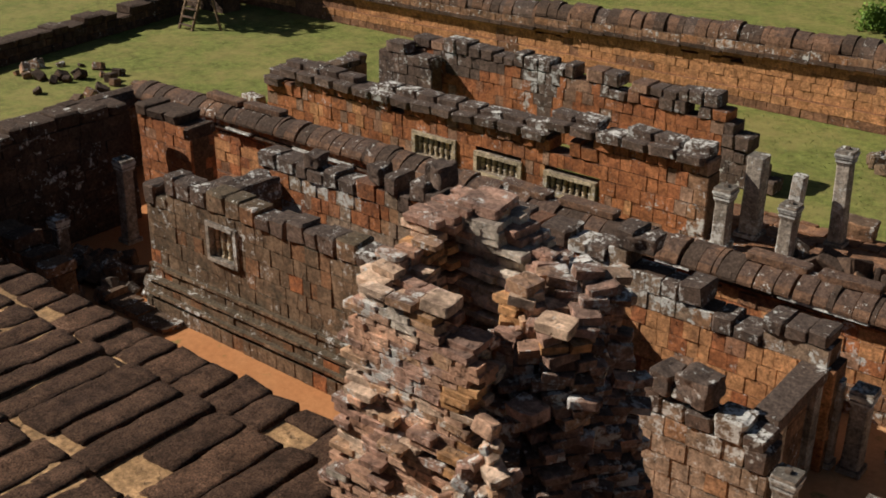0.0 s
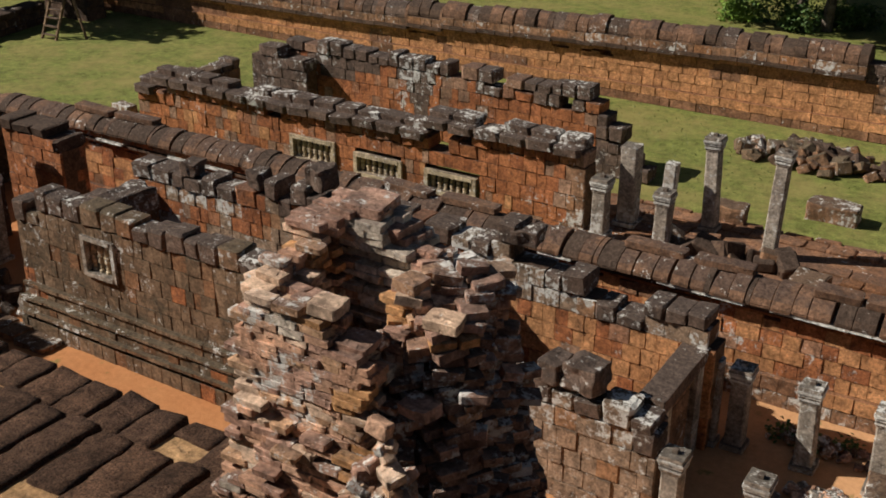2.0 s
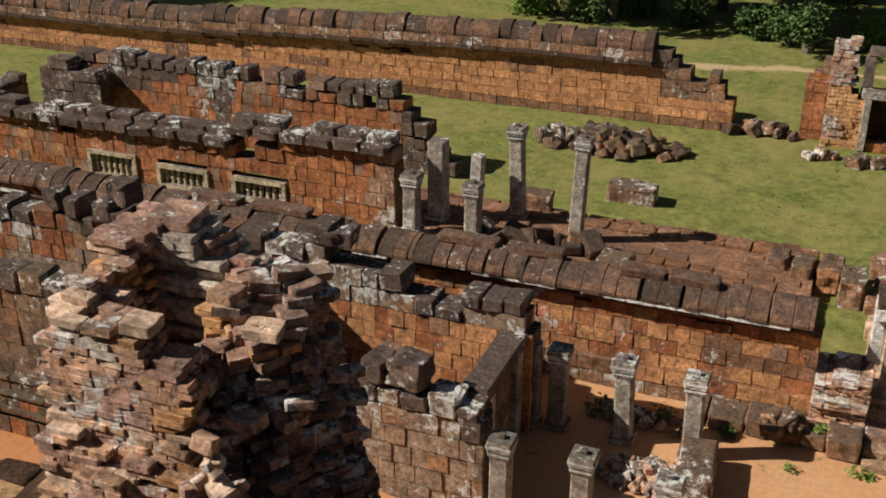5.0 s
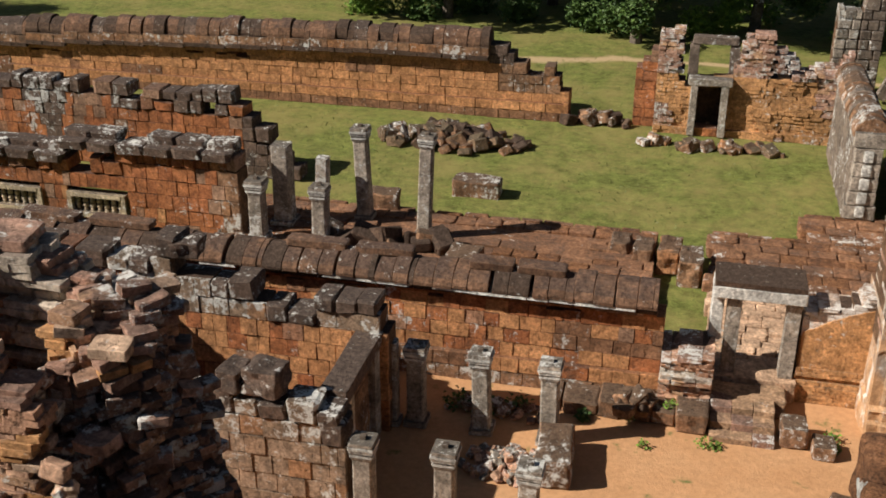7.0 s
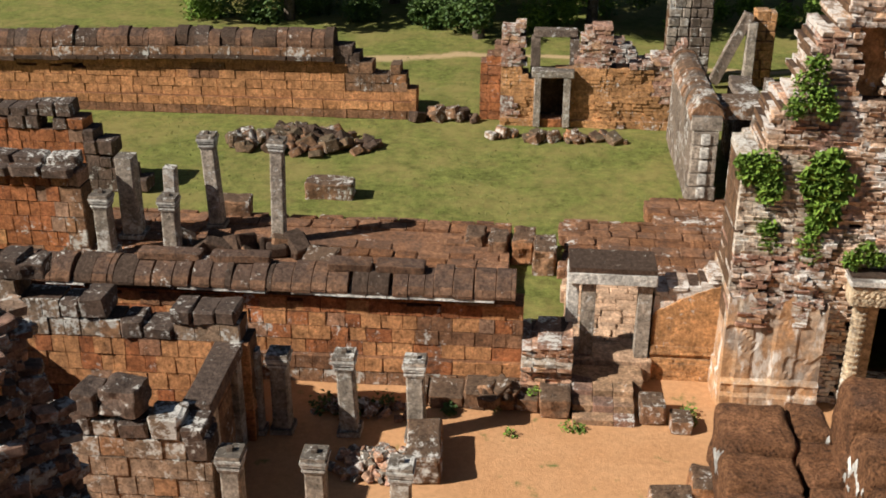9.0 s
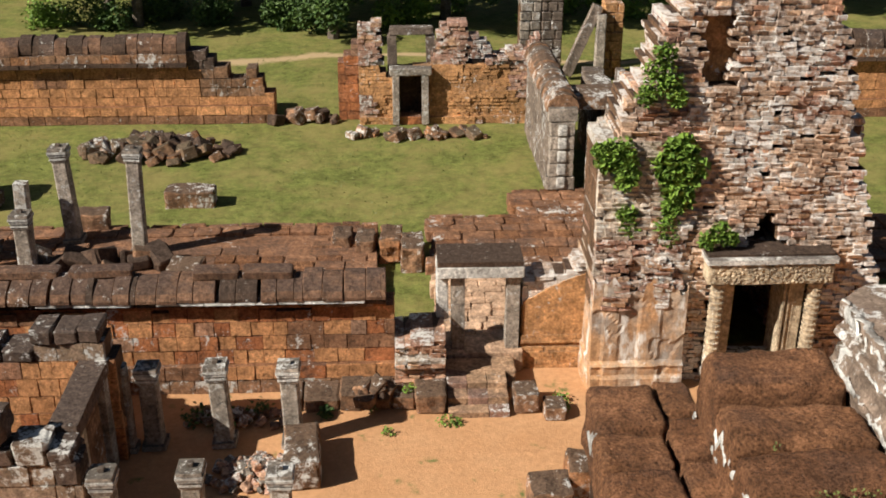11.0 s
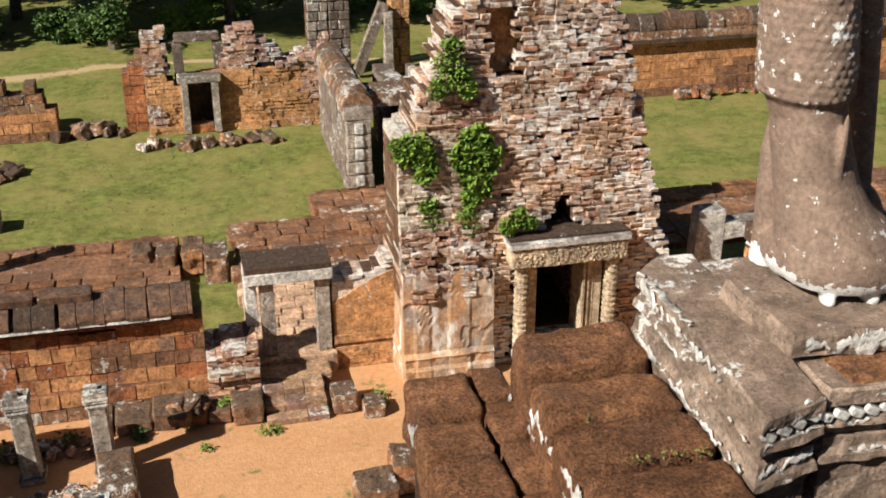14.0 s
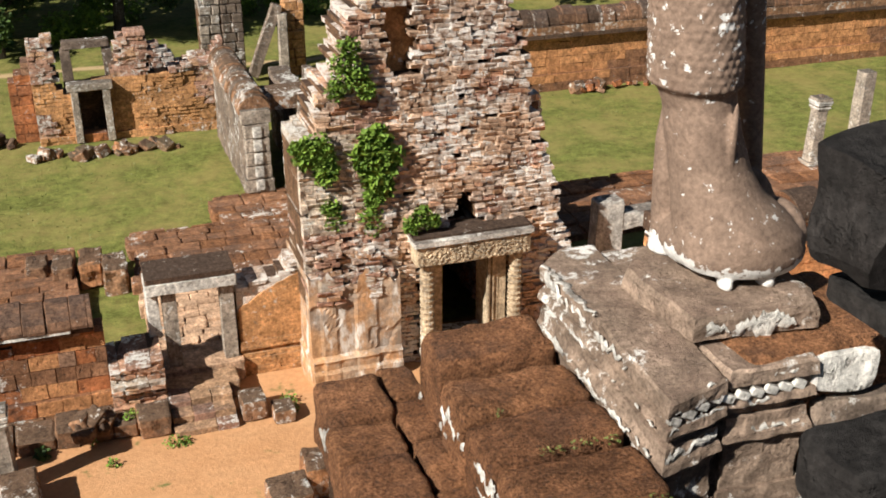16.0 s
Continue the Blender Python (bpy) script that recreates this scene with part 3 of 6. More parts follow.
# ---- near hall, beside the court ----
HALL = building("ruined_hall", "roofless laterite hall with a moulded plinth and ragged wall tops", "ruin", -15, 19)
front_top = profile([(0, 3.3), (0.8, 3.9), (1.4, 4.25), (2.4, 4.0), (3.5, 4.2), (5, 4.15), (9, 3.9), (10.4, 3.7), (11.3, 3.6)], 0.12, 1)
wall("hall_wall", "grey laterite hall wall with a moulded plinth and dark ragged top", (-24.2, 16.9), (-13.0, 16.9), 0.62, front_top, LAT_GREY, 0.46, 0.38, 0.0, holes=[(2.55, 3.75, 2.25, 3.4), (6.55, 6.95, 3.0, 3.35)],
                 cap=LAT_CAP, spot=(-19, 16.9, 2), parent=HALL, most=300, off=lambda s, z: (0.34 if z < 0.6 else 0.26 if z < 1.05 else 0.1 if z < 1.4 else 0.0), odd=lambda s, z: (LAT_RED if hump(s * 0.8, z) > 0.5 else None))
wall("hall_wall", "lichen spotted grey laterite bay of the hall beside its porch", (-13.4, 17.75), (-6.16, 17.75), 0.62, profile([(0, 3.0), (3.5, 2.8), (5.0, 2.78), (5.9, 2.78), (6.4, 2.7), (6.7, 2.55), (7.3, 2.5)], 0.06, 1), LAT_PALE, 0.46, 0.4, 0.0, cap=LAT_CAP, spot=(-7, 17.7, 2), parent=HALL, jitter=0.025)
wall("hall_wall", "short return of the hall wall where its bay is set back", (-12.95, 17.0), (-12.95, 18.3), 0.5, profile([(0, 3.2), (1.3, 2.8)]), LAT_GREY, 0.46, 0.4, parent=HALL)
back_top = profile([(0, 3.3), (1.5, 3.4), (3, 3.5), (4.8, 3.5), (5.2, 4.3), (5.6, 3.7), (8, 3.9), (10, 3.9), (12.7, 4.2), (13.3, 3.86), (14.0, 3.4), (15.0, 3.35), (15.2, 2.95), (15.9, 2.95), (16.05, 3.35), (18.1, 3.3)], 0.14, 7)
wall("hall_wall", "red brown laterite hall wall with loose dark blocks along its top", (-24.2, 21.1), (-6.2, 21.1), 0.75, back_top, LAT_PALE, 0.44, 0.4, 0.0, cap=LAT_CAP, spot=(-13, 21, 2), parent=HALL, most=300, odd=lambda s, z: ((LAT_PALE if z > 2.6 + 0.5 * hump(s * 1.1, 2) else LAT_ORANGE if hump(s, z * 0.8, 2) > -0.1 else LAT_RED) if s > 11.5 else LAT_RED if hump(s * 0.7, z) > 0.1 else None))
wall("hall_wall", "broken end wall of the laterite hall", (-24.2, 21.1), (-24.2, 17.65), 0.9, profile([(0, 3.2), (1.2, 2.2), (2.4, 3.2), (3.4, 3.5)], 0.3, 4), LAT_GREY, 0.4, 0.5, cap=LAT_DARK, parent=HALL)
wall("hall_wall", "cross wall inside the laterite hall", (-12.2, 17.7), (-12.2, 21.1), 0.6, profile([(0, 2.9), (3.3, 3.4)], 0.3, 9), LAT_RED, 0.4, 0.5, cap=LAT_CAP, parent=HALL)
hw = bpy.data.objects["hall_wall"]
for z, h, o in ((0.6, 0.1, 0.4), (1.0, 0.08, 0.31), (1.34, 0.1, 0.15)):
    ledge(hw, (-24.2, 16.9), (-14.0, 16.9), z, h, 0.5, o, LAT_GREY, 0.8, "plinth_moulding")
wall("hall_wall", "dark end wall of the laterite hall beside its doorway", (-6.35, 18.4), (-6.35, 18.72), 0.5, profile([(0, 2.4), (0.32, 2.35)]), LAT_BROWN, 0.44, 0.4, cap=LAT_CAP, parent=HALL)
for x, y, z, s in ((-7.88, 18.06, 3.1, (0.8, 0.7, 0.6)), (-8.6, 18.06, 3.04, (0.5, 0.7, 0.46)), (-11.1, 21.4, 4.2, (0.7, 0.7, 0.4)), (-17.3, 21.45, 4.4, (0.6, 0.7, 0.6)), (-19.5, 21.4, 3.9, (0.5, 0.6, 0.5)), (-22.0, 21.4, 3.7, (0.5, 0.6, 0.45)), (-22.5, 19.2, 3.3, (0.9, 1.6, 0.7)), (-23.4, 19.0, 3.0, (0.8, 1.2, 0.7))):
    tagged(rock("loose_block", (x, y, z), s, LAT_CAP, seed=int(abs(x * 31)), turn=(0, 0, rng.uniform(-12, 12)), rough=0.09, cuts=3), "loose dark laterite block with white lichen on a wall top", "stone block", "loose blocks on the walls")


def baluster_window(name, x, y, z0, z1, w, n, frame_mat, bal_mat, label, sill=0.12):
    """A stone window with turned balusters, its face on y, looking to -y."""
    base = tagged(new(name), label, "window", kind="structure")
    base.location = (x, y, z0)
    t = sill
    for nm, bx in (("window_frame", [(-t, -0.08, -t, 0, 0.35, z1 - z0 + t)]), ("window_frame", [(w, -0.08, -t, w + t, 0.35, z1 - z0 + t)]),
                   ("window_frame", [(0.002, -0.1, z1 - z0, w - 0.002, 0.35, z1 - z0 + t)]), ("window_sill", [(0.002, -0.1, -t, w - 0.002, 0.35, 0)])):
        ob = new(nm, boxes_mesh(nm, bx, frame_mat))
        ob.parent = base
    # near-black sheet stands for the shade behind the balusters
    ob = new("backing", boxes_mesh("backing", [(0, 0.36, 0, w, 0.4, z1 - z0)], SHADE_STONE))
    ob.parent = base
    h = z1 - z0
    prof = [(0.0, 0.9), (0.06, 0.9), (0.10, 0.6), (0.16, 0.75), (0.22, 0.6), (0.34, 0.9), (0.46, 0.7), (0.5, 1.0), (0.54, 0.7), (0.66, 0.9), (0.78, 0.6), (0.84, 0.75), (0.9, 0.6), (0.94, 0.9), (1.0, 0.9)]
    r = w / n * 0.42
    bm = bmesh.new()
    rings = [[bm.verts.new((r * k * math.cos(a * math.tau / 10), r * k * math.sin(a * math.tau / 10), f * h)) for a in range(10)] for f, k in prof]
    for p, q in zip(rings, rings[1:]):
        for i in range(10):
            bm.faces.new((p[i], p[(i + 1) % 10], q[(i + 1) % 10], q[i]))
    me = bpy.data.meshes.new("baluster")
    bm.normal_update()
    bm.to_mesh(me)
    bm.free()
    me.materials.append(bal_mat)
    for i in range(n):
        ob = new("baluster", me)
        ob.parent = base
        ob.location = ((i + 0.5) * w / n, 0.14, 0)
    return base


under(baluster_window("window", -21.5, 16.9, 2.4, 3.3, 0.95, 4, SAND, SAND_PALE, "grey stone window with turned balusters in the hall wall", 0.12), HALL)

wall("hall_footing", "rough low laterite footing stones along the hall plinth", (-25.4, 15.9), (-22.6, 15.9), 0.7, profile([(0, 0.3), (2, 0.24), (2.8, 0.14)], 0.1, 3), LAT_BROWN, 0.2, 0.55, 0.0, rough=True, jitter=0.06, spot=(-19, 16, 0), most=60)

# ---- far hall on the lawn ----
FAR = building("ruined_hall", "roofless red laterite hall on the lawn with dark lichen crusted tops", "ruin", -23, 33)
far_front = profile([(0, 1.9), (2, 2.3), (4.2, 2.6), (12.5, 2.45), (16, 2.8), (20.1, 3.0)], 0.06, 2)
fh = wall("hall_wall", "red laterite hall wall with a dark lichen crusted cornice", (-33.8, 30.2), (-13.7, 30.2), 0.8, far_front, LAT_RED, 0.5, 0.4, 0.0, cap=LAT_RED, spot=(-17, 30, 2), most=300, parent=FAR,
     holes=[(8.0, 10.1, 0.5, 1.5), (11.0, 13.0, 0.5, 1.5), (14.0, 16.2, 0.5, 1.5)], odd=lambda s, z: (LAT_BROWN if s > 19.4 else LAT_ORANGE if hump(s * 0.9, z * 1.2, 8) > 0.4 else None))
for i in range(20):
    x0 = -33.8 + i
    z = far_front(i + 0.5)
    z = 0.5 * round(z / 0.5 + 0.3)
    for k in range(2):
        if rng.random() < 0.06 and k:
            continue
        ob = new("cornice_stone", block_mesh(6 + rng.randrange(6), LAT_CAP))
        ob.parent = fh
        w = 0.98
        ob.matrix_basis = Matrix.Translation((x0 + 0.5 + rng.uniform(-0.03, 0.03), 30.5 + 0.22 * k, z + 0.0 + 0.24 * k + rng.uniform(-0.03, 0.03))) @ pose(0, 0, 0, rng.gauss(0, 2), rng.gauss(0, 2), rng.gauss(0, 2)) @ Matrix.Diagonal((w, 1.05 - 0.35 * k, 0.34, 1))
for i in range(3):
    under(baluster_window("window", (-25.65, -22.7, -19.65)[i], 30.2, 0.62, (1.36, 1.2, 1.18)[i], 1.8, 7, SAND_PALE, SAND_PALE, "pale stone window with turned balusters in the red hall wall", 0.15), FAR)
far_back = profile([(0, 3.1), (1, 3.3), (14.4, 3.1), (14.6, 2.5), (15.3, 1.8), (16.1, 1.3), (16.8, 0.6)], 0.12, 6)
wall("hall_wall", "red laterite rear hall wall with a dark stepped end and white lichen", (-30.7, 36.0), (-13.8, 36.0), 0.8, far_back, LAT_RED, 0.46, 0.42, 0.0, cap=LAT_CAP, cap_courses=1.4, spot=(-18, 36, 2), parent=FAR, odd=lambda s, z: LAT_CAP if hump(s * 0.5, z * 0.6, 1) > 0.3 or s > 14.6 else None)
wall("hall_wall", "dark low end wall of the far hall", (-33.8, 35.5), (-33.8, 31.0), 0.8, profile([(0, 2.2), (4.4, 2.4)], 0.2, 5), LAT_BROWN, 0.42, 0.5, cap=LAT_CAP, parent=FAR)
wall("hall_wall", "low grey broken wall inside the far hall", (-32, 35.2), (-29, 35.2), 0.7, profile([(0, 2.5), (1, 3.0), (3, 2.5)], 0.2, 5), LAT_CAP, 0.42, 0.6, cap=LAT_CAP, parent=FAR)


# ---- pillars ----
def pillar(x, y, z0, h, w, label, lean=(0, 0), turn=0.0, mat=None, capital=True, foot=0.0):
    """A square sandstone pillar with ringed capital, tenon and base block."""
    mat = mat or SAND
    base = tagged(new("stone_pillar"), label, "pillar", "stone pillars")
    base.matrix_world = pose(x, y, z0, lean[0], lean[1], turn)
    bm = bmesh.new()
    cap_h = 0.34 * w / 0.36 if capital else 0.0
    sh = h - cap_h
    segs = 9
    rings = []
    for i in range(segs + 1):
        f = i / segs
        k = w / 2 * (1.0 - 0.05 * f)
        c = 0.18 * k
        ring = []
        for sx, sy in ((1, 1), (-1, 1), (-1, -1), (1, -1)):
            pts = ((k * sx, (k - c) * sy), ((k - c) * sx, k * sy))
            for px, py in (pts if sx * sy > 0 else pts[::-1]):
                d = 0.02 * hump(px * 4 + x * 3, py * 4 + y, f * 5)
                ring.append(bm.verts.new((px * (1 + d * 2), py * (1 + d * 2), f * sh)))
        rings.append(ring)
    for p, q in zip(rings, rings[1:]):
        for i in range(8):
            bm.faces.new((p[i], p[(i + 1) % 8], q[(i + 1) % 8], q[i]))
    bm.faces.new(rings[-1])
    bm.faces.new(rings[0][::-1])
    mesh_object("shaft", bm, mat, base)
    if capital:
        z = sh + 0.002
        for i, (k, hh) in enumerate(((1.04, 0.05), (1.14, 0.05), (1.06, 0.04), (1.2, 0.06), (1.3, 0.06), (1.2, 0.08))):
            hh *= w / 0.36
            bm = bmesh.new()
            rock_bm(bm, (0, 0, z + hh / 2), (w * k, w * k, hh), seed=i, bevel=0.04, rough=0.02, cuts=0)
            mesh_object("capital_ring", bm, LINTEL_WHITE if i in (1, 3, 4) else mat, base)
            z += hh
        bm = bmesh.new()
        rock_bm(bm, (0, 0, z + 0.04), (w * 0.3, w * 0.3, 0.1), seed=3, cuts=0)
        mesh_object("tenon", bm, SAND_DARK, base)
    bm = bmesh.new()
    rock_bm(bm, (0, 0, 0.07), (w * 1.35, w * 1.35, 0.16 + foot), seed=7, rough=0.04)
    mesh_object("base", bm, mat, base)
    return base


GREY_P = "square grey sandstone pillar with a worn white ringed capital"
for x, y, h, lean in ((-5.76, 17.75, 2.15, (0, 0)), (-4.08, 17.85, 2.15, (0, 0)), (-2.38, 17.75, 2.1, (0, 1)), (-5.68, 21.7, 2.15, (0, 0)), (-4.08, 21.75, 2.15, (0, -2)), (-2.47, 21.65, 2.15, (0, -1)), (-28.5, 19.15, 2.9, (0, 3))):
    pillar(x, y, 0.0, h, 0.42, GREY_P, lean)
pillar(-6.25, 21.55, 0.0, 2.25, 0.32, "slim grey sandstone door post beside a pillar", (0, 0), capital=False)
for x, y, z0, h, w, lean in ((-10.2, 32.4, 0.45, 3.15, 0.46, (0, -2)), (-7.95, 31.45, 0.45, 3.4, 0.42, (0, 2)), (-10.9, 29.95, 0.45, 2.0, 0.46, (0, 0)), (-13.0, 30.0, 0.45, 2.0, 0.48, (0, 0))):
    pillar(x, y, z0, h, w, "tall lichen spotted sandstone pillar on the laterite platform", lean)
pillar(-12.65, 31.4, 0.45, 2.7, 0.6, "plain grey sandstone pier at the end of the red hall", capital=False)
pillar(-11.45, 31.6, 0.45, 2.3, 0.4, "broken lichen covered sandstone pillar stump", (0, 3), capital=False)
pillar(26.1, 32.7, 0.25, 2.6, 0.5, "tall brown sandstone pillar on the far lawn", (0, 2))
pillar(29.7, 34.6, 0.1, 2.9, 0.6, "tall grey sandstone pillar on the far lawn", (0, 0), capital=False)


# ---- east door of the near hall ----
def hall_door():
    d = tagged(new("door_1"), "stone doorway with a dark flat lintel beam on grey posts", "doorway", kind="structure")
    rock("lintel", (-6.65, 19.9, 2.5), (0.62, 2.7, 0.34), LAT_CAP, d, seed=4, bevel=0.05, rough=0.03)
    rock("post", (-6.6, 18.95, 1.16), (0.42, 0.4, 2.32), SAND_PALE, d, seed=5, bevel=0.05, rough=0.02)
    rock("post", (-6.6, 20.9, 1.16), (0.42, 0.4, 2.32), SAND, d, seed=6, bevel=0.05, rough=0.02)
    # stones added to close the opening, keep it dark and shade the porch
    for k in range(5):
        for j in range(2):
            rock("blocking_stone", (-6.75, 19.54 + 0.78 * j, 0.23 + 0.45 * k), (0.4, 0.77, 0.445), LAT_BROWN, d, seed=80 + 2 * k + j, bevel=0.04, rough=0.02, cuts=0)


hall_door()


def heap(name, label, cx, cy, z, rx, ry, h, n, size, mats, seed, category="rubble"):
    """A heap of broken stones, the stones as pieces."""
    r = random.Random(seed)
    ob = tagged(new(name), label, category)
    ob.location = (cx, cy, z)
    p = Pieces()
    for i in range(n):
        a, d = r.uniform(0, math.tau), r.uniform(0, 1) ** 0.7
        s = size * r.uniform(0.5, 1.3)
        zz = h * (1 - d) * r.uniform(0.5, 1) + s * 0.25
        p.add(pose(rx * d * math.cos(a), ry * d * math.sin(a), zz, r.uniform(-35, 35), r.uniform(-35, 35), r.uniform(0, 360)) @ Matrix.Diagonal((s, s * r.uniform(0.6, 0.9), s * r.uniform(0.5, 0.8), 1)), r.choice(mats), True)
    p.emit(ob, "stone", (0, -3, 2))
    return ob


heap("rubble_heap", "heap of small broken bricks between the pillars", -3.3, 20.4, 0, 1.0, 0.7, 0.35, 130, 0.2, (BRICK, BRICK_TOP, SAND), 1)
heap("rubble_heap", "scatter of dark stones and weeds by the gallery wall", -3.9, 22.6, 0, 1.3, 0.5, 0.15, 60, 0.22, (LAT_BROWN, BRICK_TOP), 2)
heap("stone_heap", "heap of squared laterite blocks on the lawn", -9.2, 41.6, 0, 3.0, 1.5, 0.35, 120, 0.58, (LAT_BROWN, LAT_GREY, LAT_DARK), 3)
heap("stone_heap", "few fallen blocks at the foot of the gallery wall", -0.6, 22.9, 0.3, 0.5, 0.4, 0.4, 10, 0.42, (LAT_BROWN, LAT_DARK, LAT_BROWN), 8)
heap("stone_heap", "fallen laterite blocks on the lawn", -33.5, 34.5, 0, 1.3, 0.8, 0.3, 10, 0.8, (LAT_BROWN, LAT_DARK), 9)
heap("stone_heap", "fallen dark blocks by the hall porch", -9.0, 30.2, 0.4, 2.2, 0.8, 0.2, 14, 0.75, (LAT_BROWN, LAT_DARK), 10)
heap("stone_heap", "fallen stones at the foot of the far wall", 24.0, 44.6, 0, 2.6, 0.4, 0.2, 12, 0.6, (LAT_BROWN, LAT_RED), 12)
for x, y, z, s in ((-7.2, 36.3, 0.3, (1.7, 0.9, 0.7)), (-2.2, 20.6, 0.35, (0.8, 1.6, 0.75)), (-6.2, 29.3, 0.65, (1.0, 1.4, 0.7)), (-10.0, 33.5, 0.7, (1.3, 0.8, 0.6)), (-36.5, 31.8, 0.2, (1.1, 0.6, 0.4))):
    tagged(rock("fallen_block", (x, y, z), s, LAT_BROWN, seed=int(abs(x * 10)), turn=(0, 0, rng.uniform(-15, 15))), "fallen squared laterite block", "stone block", "fallen blocks")


for x, y, s in ((-1.0, 31.75, (0.6, 1.0, 0.8)), (-0.2, 31.8, (0.65, 1.2, 0.85)), (0.45, 31.2, (0.7, 1.3, 0.85)), (-1.75, 32.1, (0.6, 0.9, 0.75))):
    tagged(rock("kerb_block", (x, y, s[2] / 2), s, LAT_BROWN, seed=int(90 + x * 7), turn=(0, 0, rng.uniform(-5, 5)), rough=0.07, cuts=3), "upright dark laterite block at the platform edge", "stone block", "blocks at the platform edge")


# ---- laterite platforms ----
def paving(name, label, boxes, z, mats, spot, size=(0.62, 0.5), gap=0.04, loss=lambda x, y: False):
    ob = tagged(new(name, boxes_mesh(name, [(x0 + 0.05, y0 + 0.05, -0.1, x1 - 0.05, y1 - 0.05, z - 0.09) for x0, y0, x1, y1 in boxes], PAVE)), label, "pavement", kind="structure")
    p = Pieces()
    for x0, y0, x1, y1 in boxes:
        y = y0
        while y < y1 - 0.1:
            d = min(size[1] * rng.uniform(0.85, 1.15), y1 - y)
            x = x0 - rng.uniform(0, 0.3)
            while x < x1 - 0.1:
                w = min(size[0] * rng.uniform(0.7, 1.4), x1 - x)
                if not loss(x + w / 2, y + d / 2):
                    p.add(Matrix.Translation((x + w / 2, y + d / 2, z - 0.2 + rng.uniform(-0.035, 0.03))) @ pose(0, 0, 0, rng.gauss(0, 1.2), rng.gauss(0, 1.2), rng.gauss(0, 1.0)) @ Matrix.Diagonal((w - gap, d - gap, 0.4, 1)), rng.choice(mats), rng.random() < 0.5)
                x += w
            y += d
    p.emit(ob, "paving_stone", spot)
    return ob


paving("platform_west", "worn red laterite platform of the hall porch with bare earth patches", [(-14.0, 25.6, -0.6, 33.5)], 0.48, (PAVE, PAVE, LAT_RUST), (-4, 29, 0), (0.8, 0.55), loss=lambda x, y: hump(x * 0.32 + 3, y * 0.42) > -0.02 and y < 32.4)
paving("platform_gate", "red laterite pavement behind the brick gate", [(3.45, 26.0, 7.0, 29.4), (1.1, 29.45, 7.0, 33.9), (4.1, 33.9, 7.0, 36.2)], 0.5, (PAVE, PAVE, LAT_RUST), (3.5, 33, 0), (0.85, 0.6))
paving("platform_east", "low laterite pavement on the far lawn", [(13.0, 29.6, 38.0, 34.0)], 0.3, (PAVE, LAT_RUST), (18, 31, 0), (1.1, 0.8), loss=lambda x, y: hump(x * 0.3, y * 0.5) > 0.1 and y < 33)


